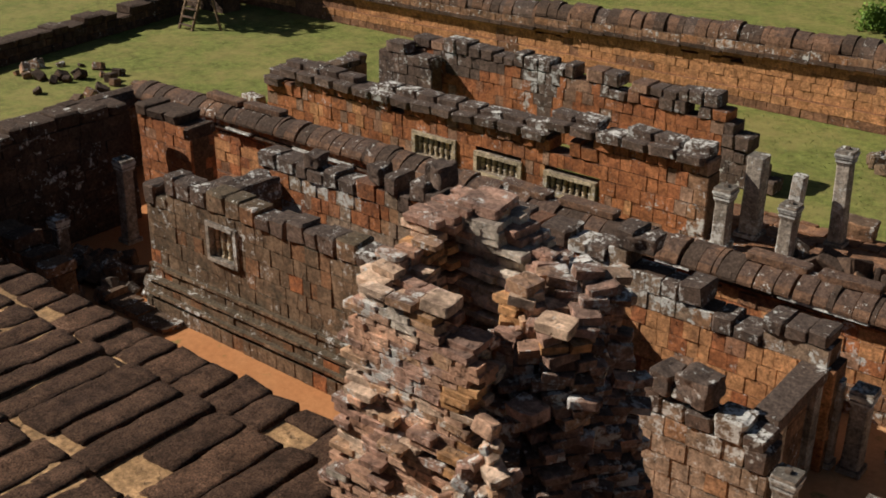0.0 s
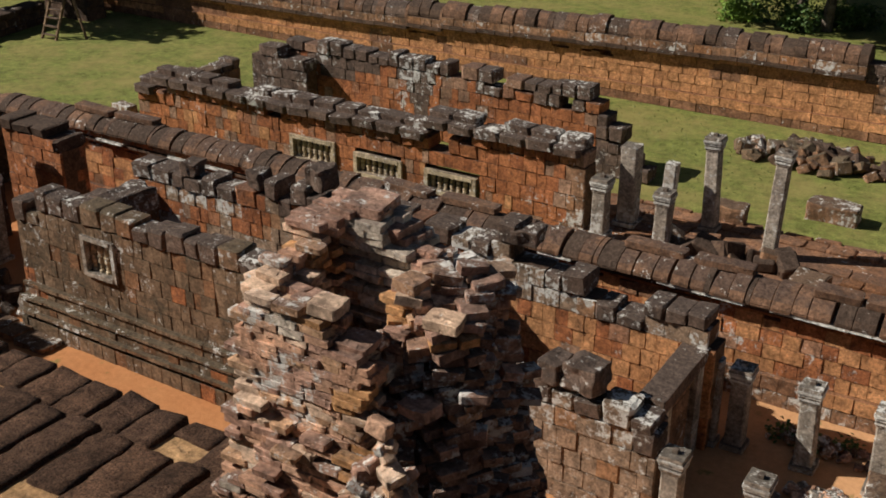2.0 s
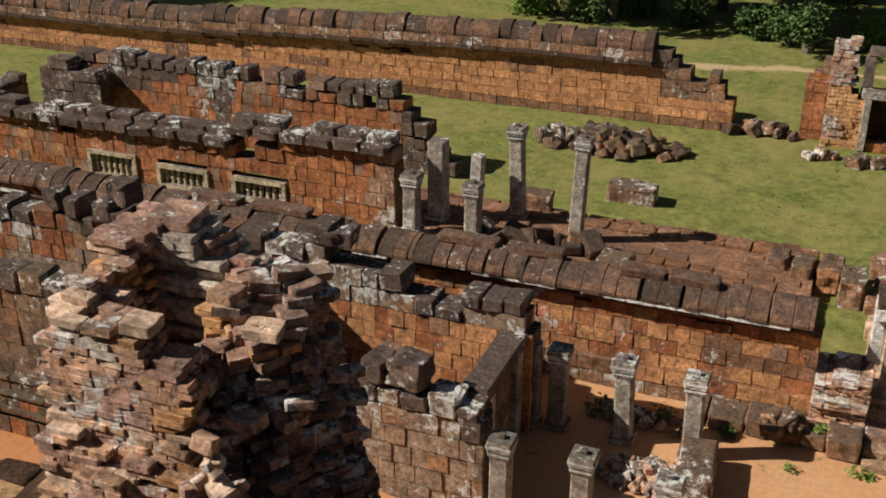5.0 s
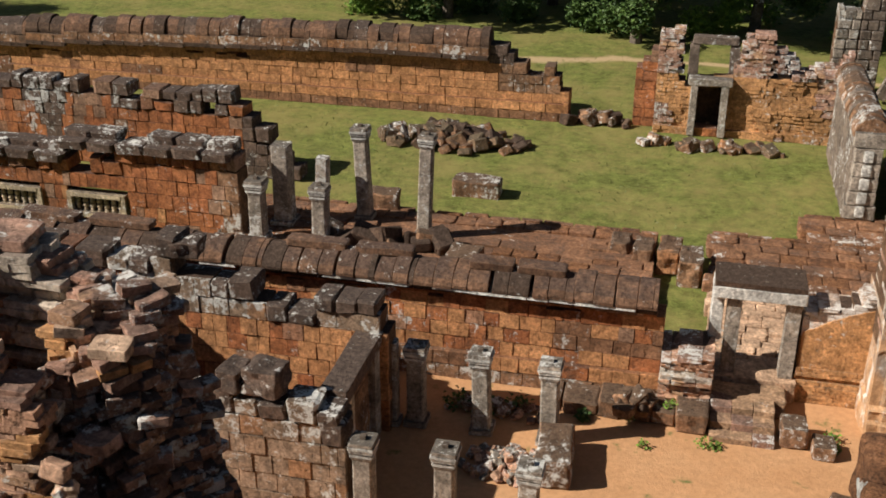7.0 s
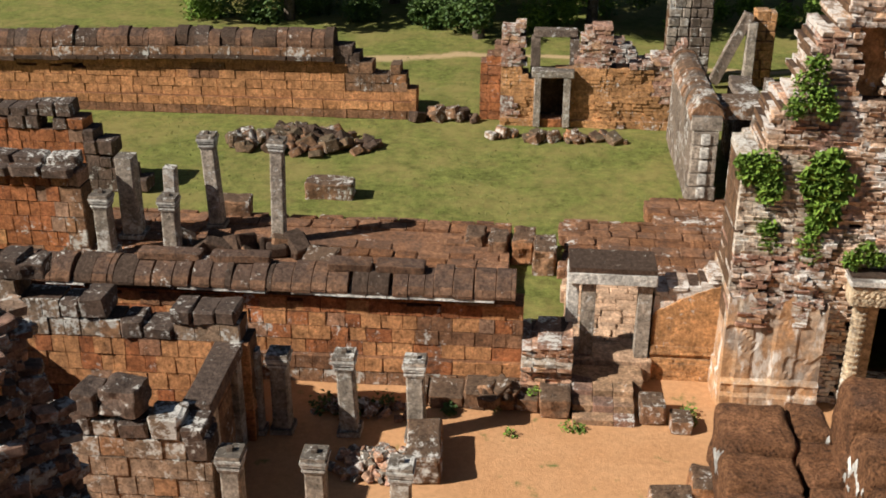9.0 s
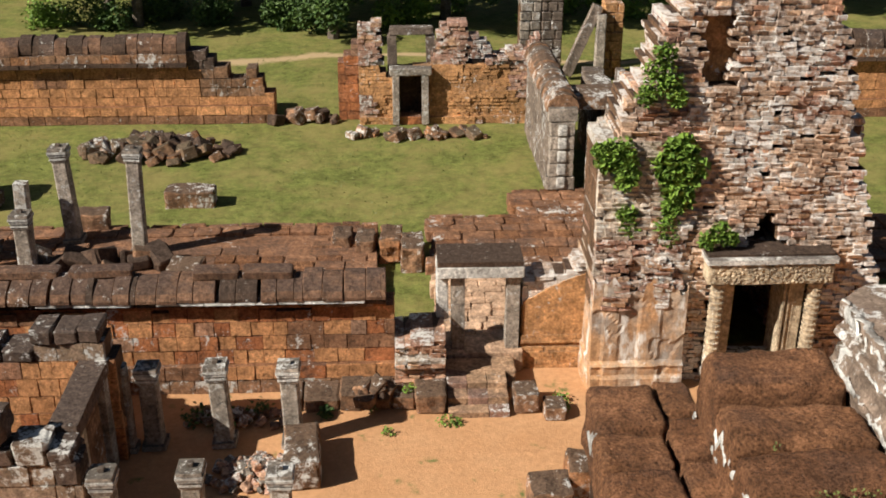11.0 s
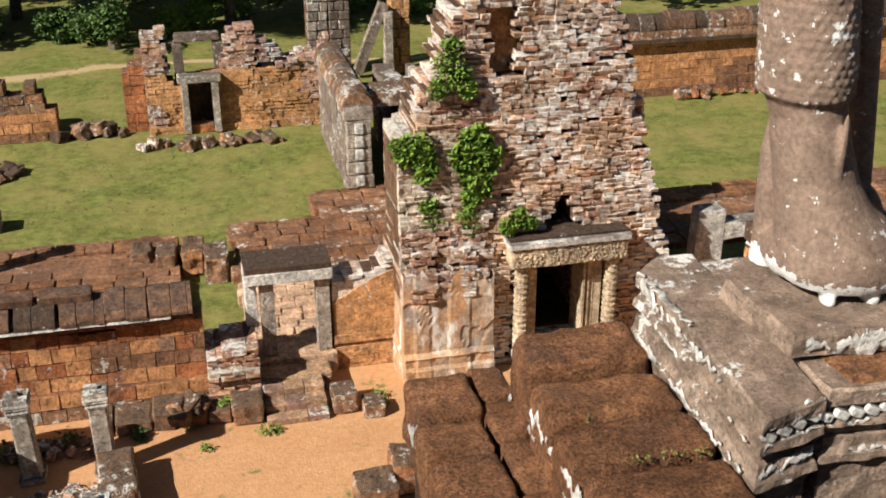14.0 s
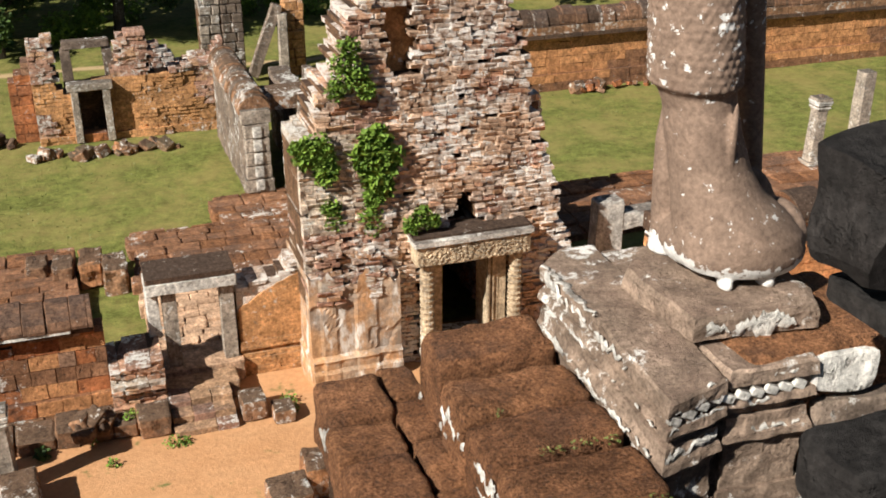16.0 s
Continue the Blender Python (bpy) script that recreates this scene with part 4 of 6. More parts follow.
# ---- gate ----
def gate():
    g = tagged(new("door_2"), "small sandstone doorway with a white crusted lintel", "doorway", kind="structure")
    rock("lintel", (2.07, 25.1, 2.86), (2.2, 0.9, 0.3), LINTEL_WHITE, g, seed=14, bevel=0.05, rough=0.02)
    rock("lintel_slab", (2.07, 25.25, 3.08), (2.16, 1.15, 0.14), LAT_DARK, g, seed=15, bevel=0.04, rough=0.02)
    rock("post", (1.52, 25.0, 1.65), (0.34, 0.42, 2.1), SAND, g, seed=16, bevel=0.04, rough=0.02)
    rock("post", (2.92, 25.0, 1.65), (0.34, 0.42, 2.1), SAND, g, seed=17, bevel=0.04, rough=0.02)
    rock("sill", (2.2, 25.1, 0.3), (2.0, 1.0, 0.6), GATE_FLOOR, g, seed=18, bevel=0.05, rough=0.03)
    rock("side_block", (1.12, 25.1, 2.1), (0.3, 0.6, 1.25), LINTEL_WHITE, g, seed=19, bevel=0.06, rough=0.04)
    paving("floor_gate", "pale brick floor behind the gate", [(1.15, 25.7, 3.4, 29.4)], 0.55, (GATE_FLOOR,), (2, 26, 0), (0.5, 0.35), 0.015)
    wall("wall_gate_wing", "orange rubbed brick wall rising to the tower with a broken grey top", (3.15, 24.9), (5.3, 24.9), 0.8, profile([(0, 2.42), (1.0, 2.74), (2.1, 3.15)], 0.04), BRICK_ORANGE, 0.12, 0.3, 0.0, cap=BRICK_PALE, cap_courses=1, jitter=0.006, odd=lambda s, z: BRICK_PALE if z > 1.8 + 0.42 * s else None, off=lambda s, z: 0.12 if z < 0.5 else (0.07 if z < 0.62 or 0.75 < z < 0.9 else 0.0))
    bm = bmesh.new()
    line = [(3.18 + 0.112 * i, 1.9 + 0.86 * math.sin(i / 18 * 1.45) + 0.05 * hump(i * 0.6)) for i in range(19)]
    for y in (24.86, 24.92):
        low = [bm.verts.new((x, y, 0.88)) for x, z in line]
        high = [bm.verts.new((x, y, z)) for x, z in line]
        if y < 24.9:
            front = (low, high)
        for i in range(18):
            bm.faces.new((low[i], low[i + 1], high[i + 1], high[i]))
    for i in range(18):
        bm.faces.new((front[1][i], front[1][i + 1], high[i + 1], high[i]))
    panel = mesh_object("plaster_panel", bm, BRICK_ORANGE)
    tagged(panel, "smooth rubbed orange plaster on the gate wall", "plaster", kind="structure")
    wall("wall_gate_pier", "crumbling brick pier beside the gate", (-0.1, 23.6), (1.15, 23.6), 1.5, profile([(0, 1.3), (0.3, 1.5), (0.9, 1.55), (1.25, 1.75)], 0.12, 3), BRICK, 0.12, 0.32, 0.0, cap=BRICK_TOP, jitter=0.03, rough=2, odd=lambda s, z: PLASTER if 1.0 < z < 1.35 and hump(s * 4, z * 5) > 0 else None, off=lambda s, z: 0.12 if z < 0.45 or 0.8 < z < 1.05 else 0.0)
    st = tagged(new("gate_steps"), "worn sandstone steps between two low cheek blocks", "steps", kind="structure")
    for i, (y, z, d) in enumerate(((22.72, 0.16, 0.42), (23.12, 0.34, 0.5), (23.68, 0.5, 0.75))):
        for k in range(3):
            rock("step_block", (1.42 + 0.5 * k, y, z - 0.15), (0.495, d, 0.3), (TAN, TAN, BRICK_TOP)[(i + k) % 3], st, seed=30 + i * 3 + k, bevel=0.04, rough=0.03, cuts=0)
    rock("cheek_block", (0.75, 23.1, 0.28), (0.75, 0.8, 0.55), LAT_BROWN, st, seed=41)
    rock("cheek_block", (3.1, 23.0, 0.28), (0.6, 0.75, 0.5), LAT_BROWN, st, seed=42)
    rock("landing", (2.0, 24.2, 0.25), (1.9, 0.7, 0.5), TAN, st, seed=43)


gate()
wall("wall_gallery_plinth", "low brown laterite footing course with weeds", (-2.6, 22.9), (0.4, 22.9), 0.9, profile([(0, 0.42), (1.8, 0.42), (3, 0.3)]), LAT_BROWN, 0.42, 0.7, rough=True)

# ---- brick gate tower ----
def tower_gate():
    T = building("brick_tower", "tall ruined brick gate tower, lichen covered, with plants in its joints", "tower", 8.3, 26)
    top = profile([(0, 6.2), (0.5, 6.5), (0.6, 7.4), (1.2, 7.6), (1.3, 9.0), (1.8, 9.3), (2.2, 12.0), (5.6, 12.3), (7.1, 11.0)], 0.25, 2)

    def mask(s, z):
        if s > 7.05 - max(0.0, z - 2.7) * 0.24 + 0.16 * hump(z * 1.6, 3):
            return False
        if 2.95 < s < 5.72 and z < 3.35:
            return False
        if s < 2.15 and z < 2.2 + 0.7 * hump(s * 1.5, 4.0):
            return False
        if z > 3.6 and abs(s - 4.15) < 0.62 * (1 - (z - 3.6) / 1.25):
            return False
        if 2.3 < s < 3.0 and 7.7 < z < 9.3:
            return False
        return True

    def off(s, z):
        f = 0.07 * hump(s * 1.3, z * 1.1, 3) + 0.06 * hump(s * 3.3, z * 2.7, 8)
        if s < 2.2:
            f += 0.26 if z < 3.0 else 0.1 if z < 4.6 else 0.02
            f += 0.14 if (0.35 < s < 0.75 or 1.35 < s < 1.8) and z < 3.6 else 0.0
            f += 0.2 if z < 0.9 else 0.0
        return f - max(0.0, z - 3.5) * 0.07

    def odd(s, z):
        if s < 2.2 and z < 4.0:
            return (PLASTER, BRICK_PALE, BRICK_TOP, PLASTER)[int(2 + 2.6 * hump(s * 1.6, z * 1.1, 6)) % 4]
        if s < 1.5 and z < 6.4 and hump(s * 1.4, z * 0.9, 12) > -0.55:
            return PLASTER
        v = hump(s * 0.9, z * 0.9, 5)
        return BRICK_DUST if v > 0.2 else BRICK_TOP if v < -0.35 else BRICK if hump(s * 2.2, z * 2.6, 15) > 0.4 else None

    wall("front_wall", "lichen covered crumbling brick front", (4.75, 24.0), (11.9, 24.0), 1.8, top, BRICK_PALE, 0.115, 0.3, 0.0, mask=mask, off=off, odd=odd, loss=0.012, jitter=0.015, rough=2, spot=(6.5, 23, 2), parent=T, most=300, piece="brick")
    wall("flank_wall", "plastered brick flank of the gate tower, white and stained", (6.9, 36.0), (6.9, 25.8), 1.6, profile([(0, 3.0), (3, 3.4), (6.5, 4.6), (8.5, 5.6), (10.2, 6.5)], 0.25, 5), BRICK_PALE, 0.16, 0.42, 0.0, off=lambda s, z: 0.08 * hump(s, z), odd=lambda s, z: PLASTER if hump(s * 0.7, z * 0.9, 3) > -0.25 else None, jitter=0.03, rough=True, spot=(5, 26, 3), parent=T, most=120)
    wall("flank_wall", "shaded brick flank of the gate tower", (11.7, 25.8), (11.7, 33.0), 1.4, profile([(0, 6.5), (3, 4.5), (7, 2.6)], 0.3, 5), BRICK_PALE, 0.2, 0.5, 0.0, jitter=0.04, rough=True, parent=T, most=60)
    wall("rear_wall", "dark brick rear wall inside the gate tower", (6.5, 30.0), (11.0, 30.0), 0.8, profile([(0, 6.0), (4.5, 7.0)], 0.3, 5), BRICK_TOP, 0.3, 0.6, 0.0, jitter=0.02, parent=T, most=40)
    # added slab shuts daylight out of the chamber behind the door
    under(tagged(new("tower_vault", boxes_mesh("tower_vault", [(6.4, 25.85, 3.7, 11.6, 30.0, 4.1)], CORE)), "slab added over the tower chamber to keep it dark", "vault", kind="structure"), T)
    under(tagged(new("recess_back", boxes_mesh("recess_back", [(6.8, 24.75, 7.4, 8.0, 25.2, 9.6)], BRICK_ORANGE)), "brick back of the tower niche", "wall"), T)
    # plastered lower corner with flat pilasters and a stepped foot
    bm = bmesh.new()
    cols = [(4.75, 26.2), (4.75, 25.6), (4.75, 25.0), (4.75, 24.5), (4.75, 24.1)] + [(4.75 + 0.08 * i, 23.66) for i in range(30)] + [(7.1, 24.3), (7.1, 25.0)]
    grid = []
    for k in range(54):
        z = k * 0.085
        row = []
        for i, (x, y) in enumerate(cols):
            top = 3.0 + 0.7 * hump((x - 4.75) * 1.5, 4.0) + 0.25 * hump(x * 7, 2.0) - 0.35 * max(0.0, x - 6.2)
            zz = min(z, top)
            f = 0.03 * hump(x * 1.8, zz * 1.5, 2) + 0.012 * hump(x * 6, zz * 5, 7) - (0.03 if hump(x * 1.6, zz * 1.2, 20) > 0.35 else 0.0) + (0.2 if zz < 0.5 else 0.13 if zz < 0.7 else 0.16 if zz < 0.85 else 0.0)
            t = x - 4.75
            f += 0.03 if 0.28 < t < 0.7 or 1.2 < t < 1.7 else 0.0
            f -= 0.015 if zz > 2.4 and hump(x * 1.1, zz * 0.8, 31) > 0.12 else 0.0
            side = 4 < i < 35
            row.append(bm.verts.new((x - (0 if side else f * 0.4 * (1 if i < 5 else -1)), y - (f if side else 0.0), zz)))
        grid.append(row)
    for p, q in zip(grid, grid[1:]):
        for i in range(len(cols) - 1):
            bm.faces.new((p[i], p[i + 1], q[i + 1], q[i]))
    bmesh.ops.remove_doubles(bm, verts=bm.verts[:], dist=0.0005)
    under(mesh_object("plaster_face", bm, SKIN, label="worn plaster pilasters, orange and white"), T)
    d = tagged(new("door_3"), "dark doorway with carved lintel, round colonnettes and pale jambs", "doorway", kind="structure")
    # lintel with carved scrolls
    rock("lintel", (8.98, 23.72, 3.3), (3.05, 0.55, 0.56), SAND_PALE, d, seed=3, bevel=0.04, rough=0.02)
    rock("lintel_slab", (8.98, 23.85, 3.64), (3.2, 0.95, 0.14), LINTEL_WHITE, d, seed=4, bevel=0.04, rough=0.03)
    rock("lintel_crust", (8.98, 23.95, 3.74), (3.1, 0.8, 0.07), LAT_DARK, d, seed=6, bevel=0.04, rough=0.03)
    r = random.Random(2)
    bm = bmesh.new()
    for i in range(230):
        x, z = r.uniform(7.5, 10.46), 3.05 + 0.48 * r.random()
        bmesh.ops.create_icosphere(bm, subdivisions=1, radius=1.0, matrix=pose(x, 23.445, z, 0, r.uniform(-60, 60), 0) @ Matrix.Diagonal((r.uniform(0.03, 0.08), 0.035, r.uniform(0.025, 0.045), 1)))
    mesh_object("carving", bm, SAND_PALE, d)
    for x in (7.8, 10.2):
        bm = bmesh.new()
        prof = [(0, 1.1)]
        z = 0.0
        while z < 2.5:
            prof += [(z + 0.02, 1.0), (z + 0.1, 1.0), (z + 0.12, 1.14), (z + 0.16, 1.14)]
            z += 0.16
        rings = [[bm.verts.new((x + 0.17 * k * math.cos(a * math.tau / 12), 23.72 + 0.17 * k * math.sin(a * math.tau / 12), 0.55 + f)) for a in range(12)] for f, k in prof if f < 2.48]
        for p, q in zip(rings, rings[1:]):
            for i in range(12):
                bm.faces.new((p[i], p[(i + 1) % 12], q[(i + 1) % 12], q[i]))
        mesh_object("colonnette", bm, SAND_PALE, d)
    for x, w in ((8.12, 0.26), (9.78, 0.46)):
        rock("jamb", (x, 24.35, 1.7), (w, 1.0, 2.7), SAND_PALE, d, seed=int(x * 3), bevel=0.03, rough=0.01)
    for k in range(3):
        rock("jamb_moulding", (9.5 + 0.13 * k, 23.82 + 0.04 * k, 1.7), (0.06, 0.12, 2.7), SAND_PALE, d, seed=k, bevel=0.1, rough=0.01, cuts=0)
    rock("sill", (8.95, 24.2, 0.28), (2.6, 1.3, 0.5), SAND, d, seed=8)


tower_gate()


# ---- vaulted passage and ruined outer gate ----
def passage():
    P = building("stone_passage", "roofless grey sandstone passage behind the tower", "passage", 6.5, 39)
    w = wall("passage_wall", "grey sandstone passage wall with a carved end pilaster", (5.3, 43.0), (5.3, 36.3), 0.9, profile([(0, 3.3), (7, 3.3)]), SAND, 0.5, 0.8, 0.3, jitter=0.012, parent=P, odd=lambda s, z: SAND_DARK)
    coping(w, "ridge", (6.35, 36.2), (6.35, 43.2), 3.3, 1.15, 0.6, (SAND_DARK, LAT_BROWN), 0.4)
    p = tagged(new("pilaster"), "carved grey sandstone end pilaster of the passage", "pilaster")
    for k in range(6):
        rock("pilaster_block", (5.75, 36.15, 0.75 + 0.5 * k), (1.0 if k in (0, 5) else 0.85, 0.4, 0.48), SAND, p, seed=60 + k, bevel=0.06, rough=0.03)
    for k in range(5):
        rock("carving", (5.75, 35.93, 0.8 + 0.48 * k), (0.3, 0.1, 0.4), LINTEL_WHITE, p, seed=70 + k, bevel=0.2, rough=0.04, cuts=0)
    wall("passage_wall", "dark sandstone wall on the far side of the passage", (7.5, 43.0), (7.5, 36.0), 0.8, profile([(0, 2.9), (7, 2.9)]), SAND_DARK, 0.5, 0.8, 0.0, parent=P)
    tagged(rock("roof_slab", (7.5, 38.4, 3.15), (2.6, 1.6, 0.5), LAT_BROWN, seed=4, bevel=0.05, rough=0.03), "flat dark stone slab over the passage", "roof slab")
    wall("wall_passage_low", "broken grey wall beyond the passage", (8.6, 41.0), (10.2, 41.0), 0.7, profile([(0, 3.0), (1.6, 2.6)], 0.2), SAND_DARK, 0.4, 0.5)


passage()


def outer_gate():
    G = building("ruined_gate", "ruined orange brick outer gate with two broken piers", "gate", 2, 45.5)
    top = profile([(0, 4.1), (0.9, 4.3), (1.0, 2.3), (1.35, 2.2), (2.9, 2.3), (3.2, 2.9), (3.6, 4.3), (4.4, 4.4), (4.6, 2.6), (5.2, 2.5), (6, 2.9), (7.4, 2.8)], 0.25, 3)
    wall("front_wall", "ruined orange brick gate with two broken piers", (-1.5, 45.0), (5.9, 45.0), 1.0, top, BRICK, 0.16, 0.4, 0.0, holes=[(1.45, 2.85, 0.25, 2.15)], jitter=0.04, parent=G, spot=(2, 45, 1), off=lambda s, z: 0.12 * hump(s, z * 1.2, 4) + (0.1 if z < 0.4 else 0), odd=lambda s, z: (BRICK_ORANGE if hump(s * 0.5, z * 0.6, 2) > -0.35 and z < 2.5 else BRICK_TOP))
    wall("flank_wall", "laterite flank of the ruined gate", (-2.4, 45.6), (-1.2, 45.6), 1.0, profile([(0, 2.0), (0.6, 3.0), (1.2, 3.2)], 0.2), LAT_RED, 0.4, 0.5, parent=G)
    wall("rear_wall", "rear brick wall of the ruined gate", (2.2, 47.4), (6.4, 47.4), 0.8, profile([(0, 3.6), (1.2, 3.4), (2.4, 2.2), (4, 3.1)], 0.3), BRICK_TOP, 0.2, 0.5, rough=True, parent=G, most=80)
    # dark wall added close behind the opening so that it reads as shade
    wall("blocking_wall", "dark wall added behind the small doorway to keep it in shade", (-0.3, 46.15), (1.8, 46.15), 0.4, profile([(0, 2.2), (2.1, 2.2)]), CORE, 0.2, 0.5, parent=G, most=40)
    d = tagged(new("door_4"), "small grey sandstone doorway in the ruined gate", "doorway", kind="structure")
    rock("post", (0.05, 44.9, 1.15), (0.28, 0.5, 2.2), SAND, d, seed=1, bevel=0.05)
    rock("post", (1.28, 44.9, 1.15), (0.28, 0.5, 2.2), SAND, d, seed=2, bevel=0.05)
    rock("lintel", (0.66, 44.9, 2.35), (1.75, 0.55, 0.3), SAND, d, seed=3, bevel=0.05)
    rock("sill", (0.66, 45.1, 0.2), (0.95, 0.6, 0.4), LAT_RED, d, seed=3)
    d = tagged(new("door_5"), "free standing dark sandstone door frame behind the ruined gate", "doorway", kind="structure")
    rock("lintel", (0.75, 48.0, 3.3), (1.9, 0.5, 0.32), SAND_DARK, d, seed=9, bevel=0.05)
    rock("post", (-0.1, 48.0, 1.57), (0.4, 0.4, 3.14), SAND_DARK, d, seed=10, bevel=0.05)
    rock("post", (1.6, 48.0, 1.57), (0.4, 0.4, 3.14), SAND_DARK, d, seed=11, bevel=0.05)
    heap("stone_row", "row of low laterite footing stones before the ruined gate", 1.5, 43.2, 0, 3.4, 0.5, 0.03, 30, 0.5, (LAT_BROWN, LAT_GREY, LAT_BROWN), 21)
    heap("stone_row", "low laterite stones at the broken end of the wall", -3.6, 45.4, 0, 1.7, 0.5, 0.2, 18, 0.6, (LAT_BROWN, LAT_DARK), 22)
    # porch posts further out
    for i, (x, y, h) in enumerate(((6.5, 52.0, 3.9), (7.55, 52.0, 4.4), (10.4, 51.6, 3.6))):
        wall("wall_porch", "broken brick and sandstone porch pier of the outer gate", (x - 0.5, y), (x + 0.5, y), 0.9, profile([(0, h), (1, h)]), (SAND, SAND_DARK, BRICK_ORANGE)[i], 0.45, 0.6, rough=True, kind="", category="pier")
    p = tagged(new("leaning_post"), "leaning grey sandstone post propped against a pier", "post")
    rock("post", (8.9, 51.4, 1.9), (0.45, 0.45, 3.6), SAND_DARK, p, seed=4, turn=(0, 22, 0), bevel=0.05)
    pillar(9.75, 51.2, 0.0, 3.2, 0.45, "upright grey sandstone pillar of the outer porch", capital=False)


outer_gate()


def leaves(name, label, blobs, n, size, mat, seed, parent=None, category="shrub", flat=1.0):
    """Many small leaf blades round several centres (x, y, z, r)."""
    r = random.Random(seed)
    verts, faces = [], []
    for x, y, z, rad in blobs:
        for _ in range(n):
            d = Vector((r.gauss(0, 1), r.gauss(0, 1), r.gauss(0, 1))).normalized() * rad * r.uniform(0.35, 1.05)
            d.y *= flat
            c = Vector((x, y, z)) + d
            q = Euler((r.uniform(-0.9, 0.9), r.uniform(-0.9, 0.9), r.uniform(0, 6.28))).to_matrix()
            l, w = size * r.uniform(0.7, 1.3), size * r.uniform(0.25, 0.4)
            b = len(verts)
            verts += [c + q @ Vector(v) for v in ((0, -l / 2, 0), (w, -l * 0.1, 0.12 * l), (0, l / 2, -0.1 * l), (-w, -l * 0.1, 0.12 * l))]
            faces += [(b, b + 1, b + 2), (b, b + 2, b + 3)]
    me = bpy.data.meshes.new(name)
    me.from_pydata(verts, [], faces)
    me.materials.append(mat)
    ob = new(name, me)
    if parent:
        ob.parent = parent
    else:
        tagged(ob, label, category, "plants on the tower" if category == "shrub" else "", kind="" if category == "shrub" else "stuff")
    return ob


# ---- small brick shrine near the terrace edge ----
def brickwork(parent, name, label, box, solid_at, skin, size=(0.25, 0.135, 0.072), spot=(0, 0, 15), most=300, jitter=0.008, tilt=1.0, turn=0.0):
    """Bonded courses that fill what solid(x, y, z) says is standing; only bricks near an open face are laid. skin(x, y, z, up) gives the material."""
    x0, x1, y0, y1, z0, z1 = box
    lx, ly, lz = size
    p = Pieces()
    mid = Vector(((x0 + x1) / 2, (y0 + y1) / 2, 0))
    way = Matrix.Translation(mid) @ Matrix.Rotation(radians(turn), 4, "Z") @ Matrix.Translation(-mid)

    def solid(x, y, z):
        return solid_at(*(way @ Vector((x, y, z))))

    for k in range(int((z1 - z0) / lz)):
        z = z0 + (k + 0.5) * lz
        for j in range(int((y1 - y0) / ly)):
            y = y0 + (j + 0.5) * ly + 0.02 * hump(k * 3.1)
            x = x0 - lx * (0.5 * ((k + j) % 2) + 0.2 * rng.random())
            while x < x1:
                w = lx * rng.uniform(0.7, 1.35)
                c = (x + w / 2, y, z)
                x += w
                if not solid(*c):
                    continue
                open_up = not solid(c[0], c[1], z + lz)
                near = open_up or not all(solid(c[0] + a * lx, c[1] + b * ly, z + e * lz) for a, b, e in ((1, 0, 0), (-1, 0, 0), (0, 1, 0), (0, -1, 0), (2, 0, 0), (-2, 0, 0), (0, 2, 0), (0, -2, 0), (0, 0, 2)))
                if not near:
                    continue
                if open_up and rng.random() < 0.18:
                    continue
                s = jitter * (1.8 if open_up else 1.0)
                m = pose(c[0] + rng.uniform(-s, s), c[1] + rng.uniform(-s, s), z + (rng.uniform(-0.2, 0.3) * s if open_up else 0), rng.gauss(0, tilt), rng.gauss(0, tilt), rng.gauss(0, tilt * 1.6))
                p.add(way @ m @ Matrix.Diagonal((w * 0.99, ly * rng.uniform(0.97, 1.06), lz * rng.uniform(0.95, 1.0), 1)), skin(*(way @ Vector(c)), open_up), 2 if rng.random() < 0.8 else 1)
    ob = new(name, boxes_mesh(name, [(x0 + lx, y0 + ly, z0, x1 - lx, y1 - ly, z0 + lz)], CORE))
    ob.parent = parent
    ob.matrix_parent_inverse = Matrix.Translation(-parent.location)
    ob["label"] = label
    p.emit(ob, "brick", spot, most)
    return ob


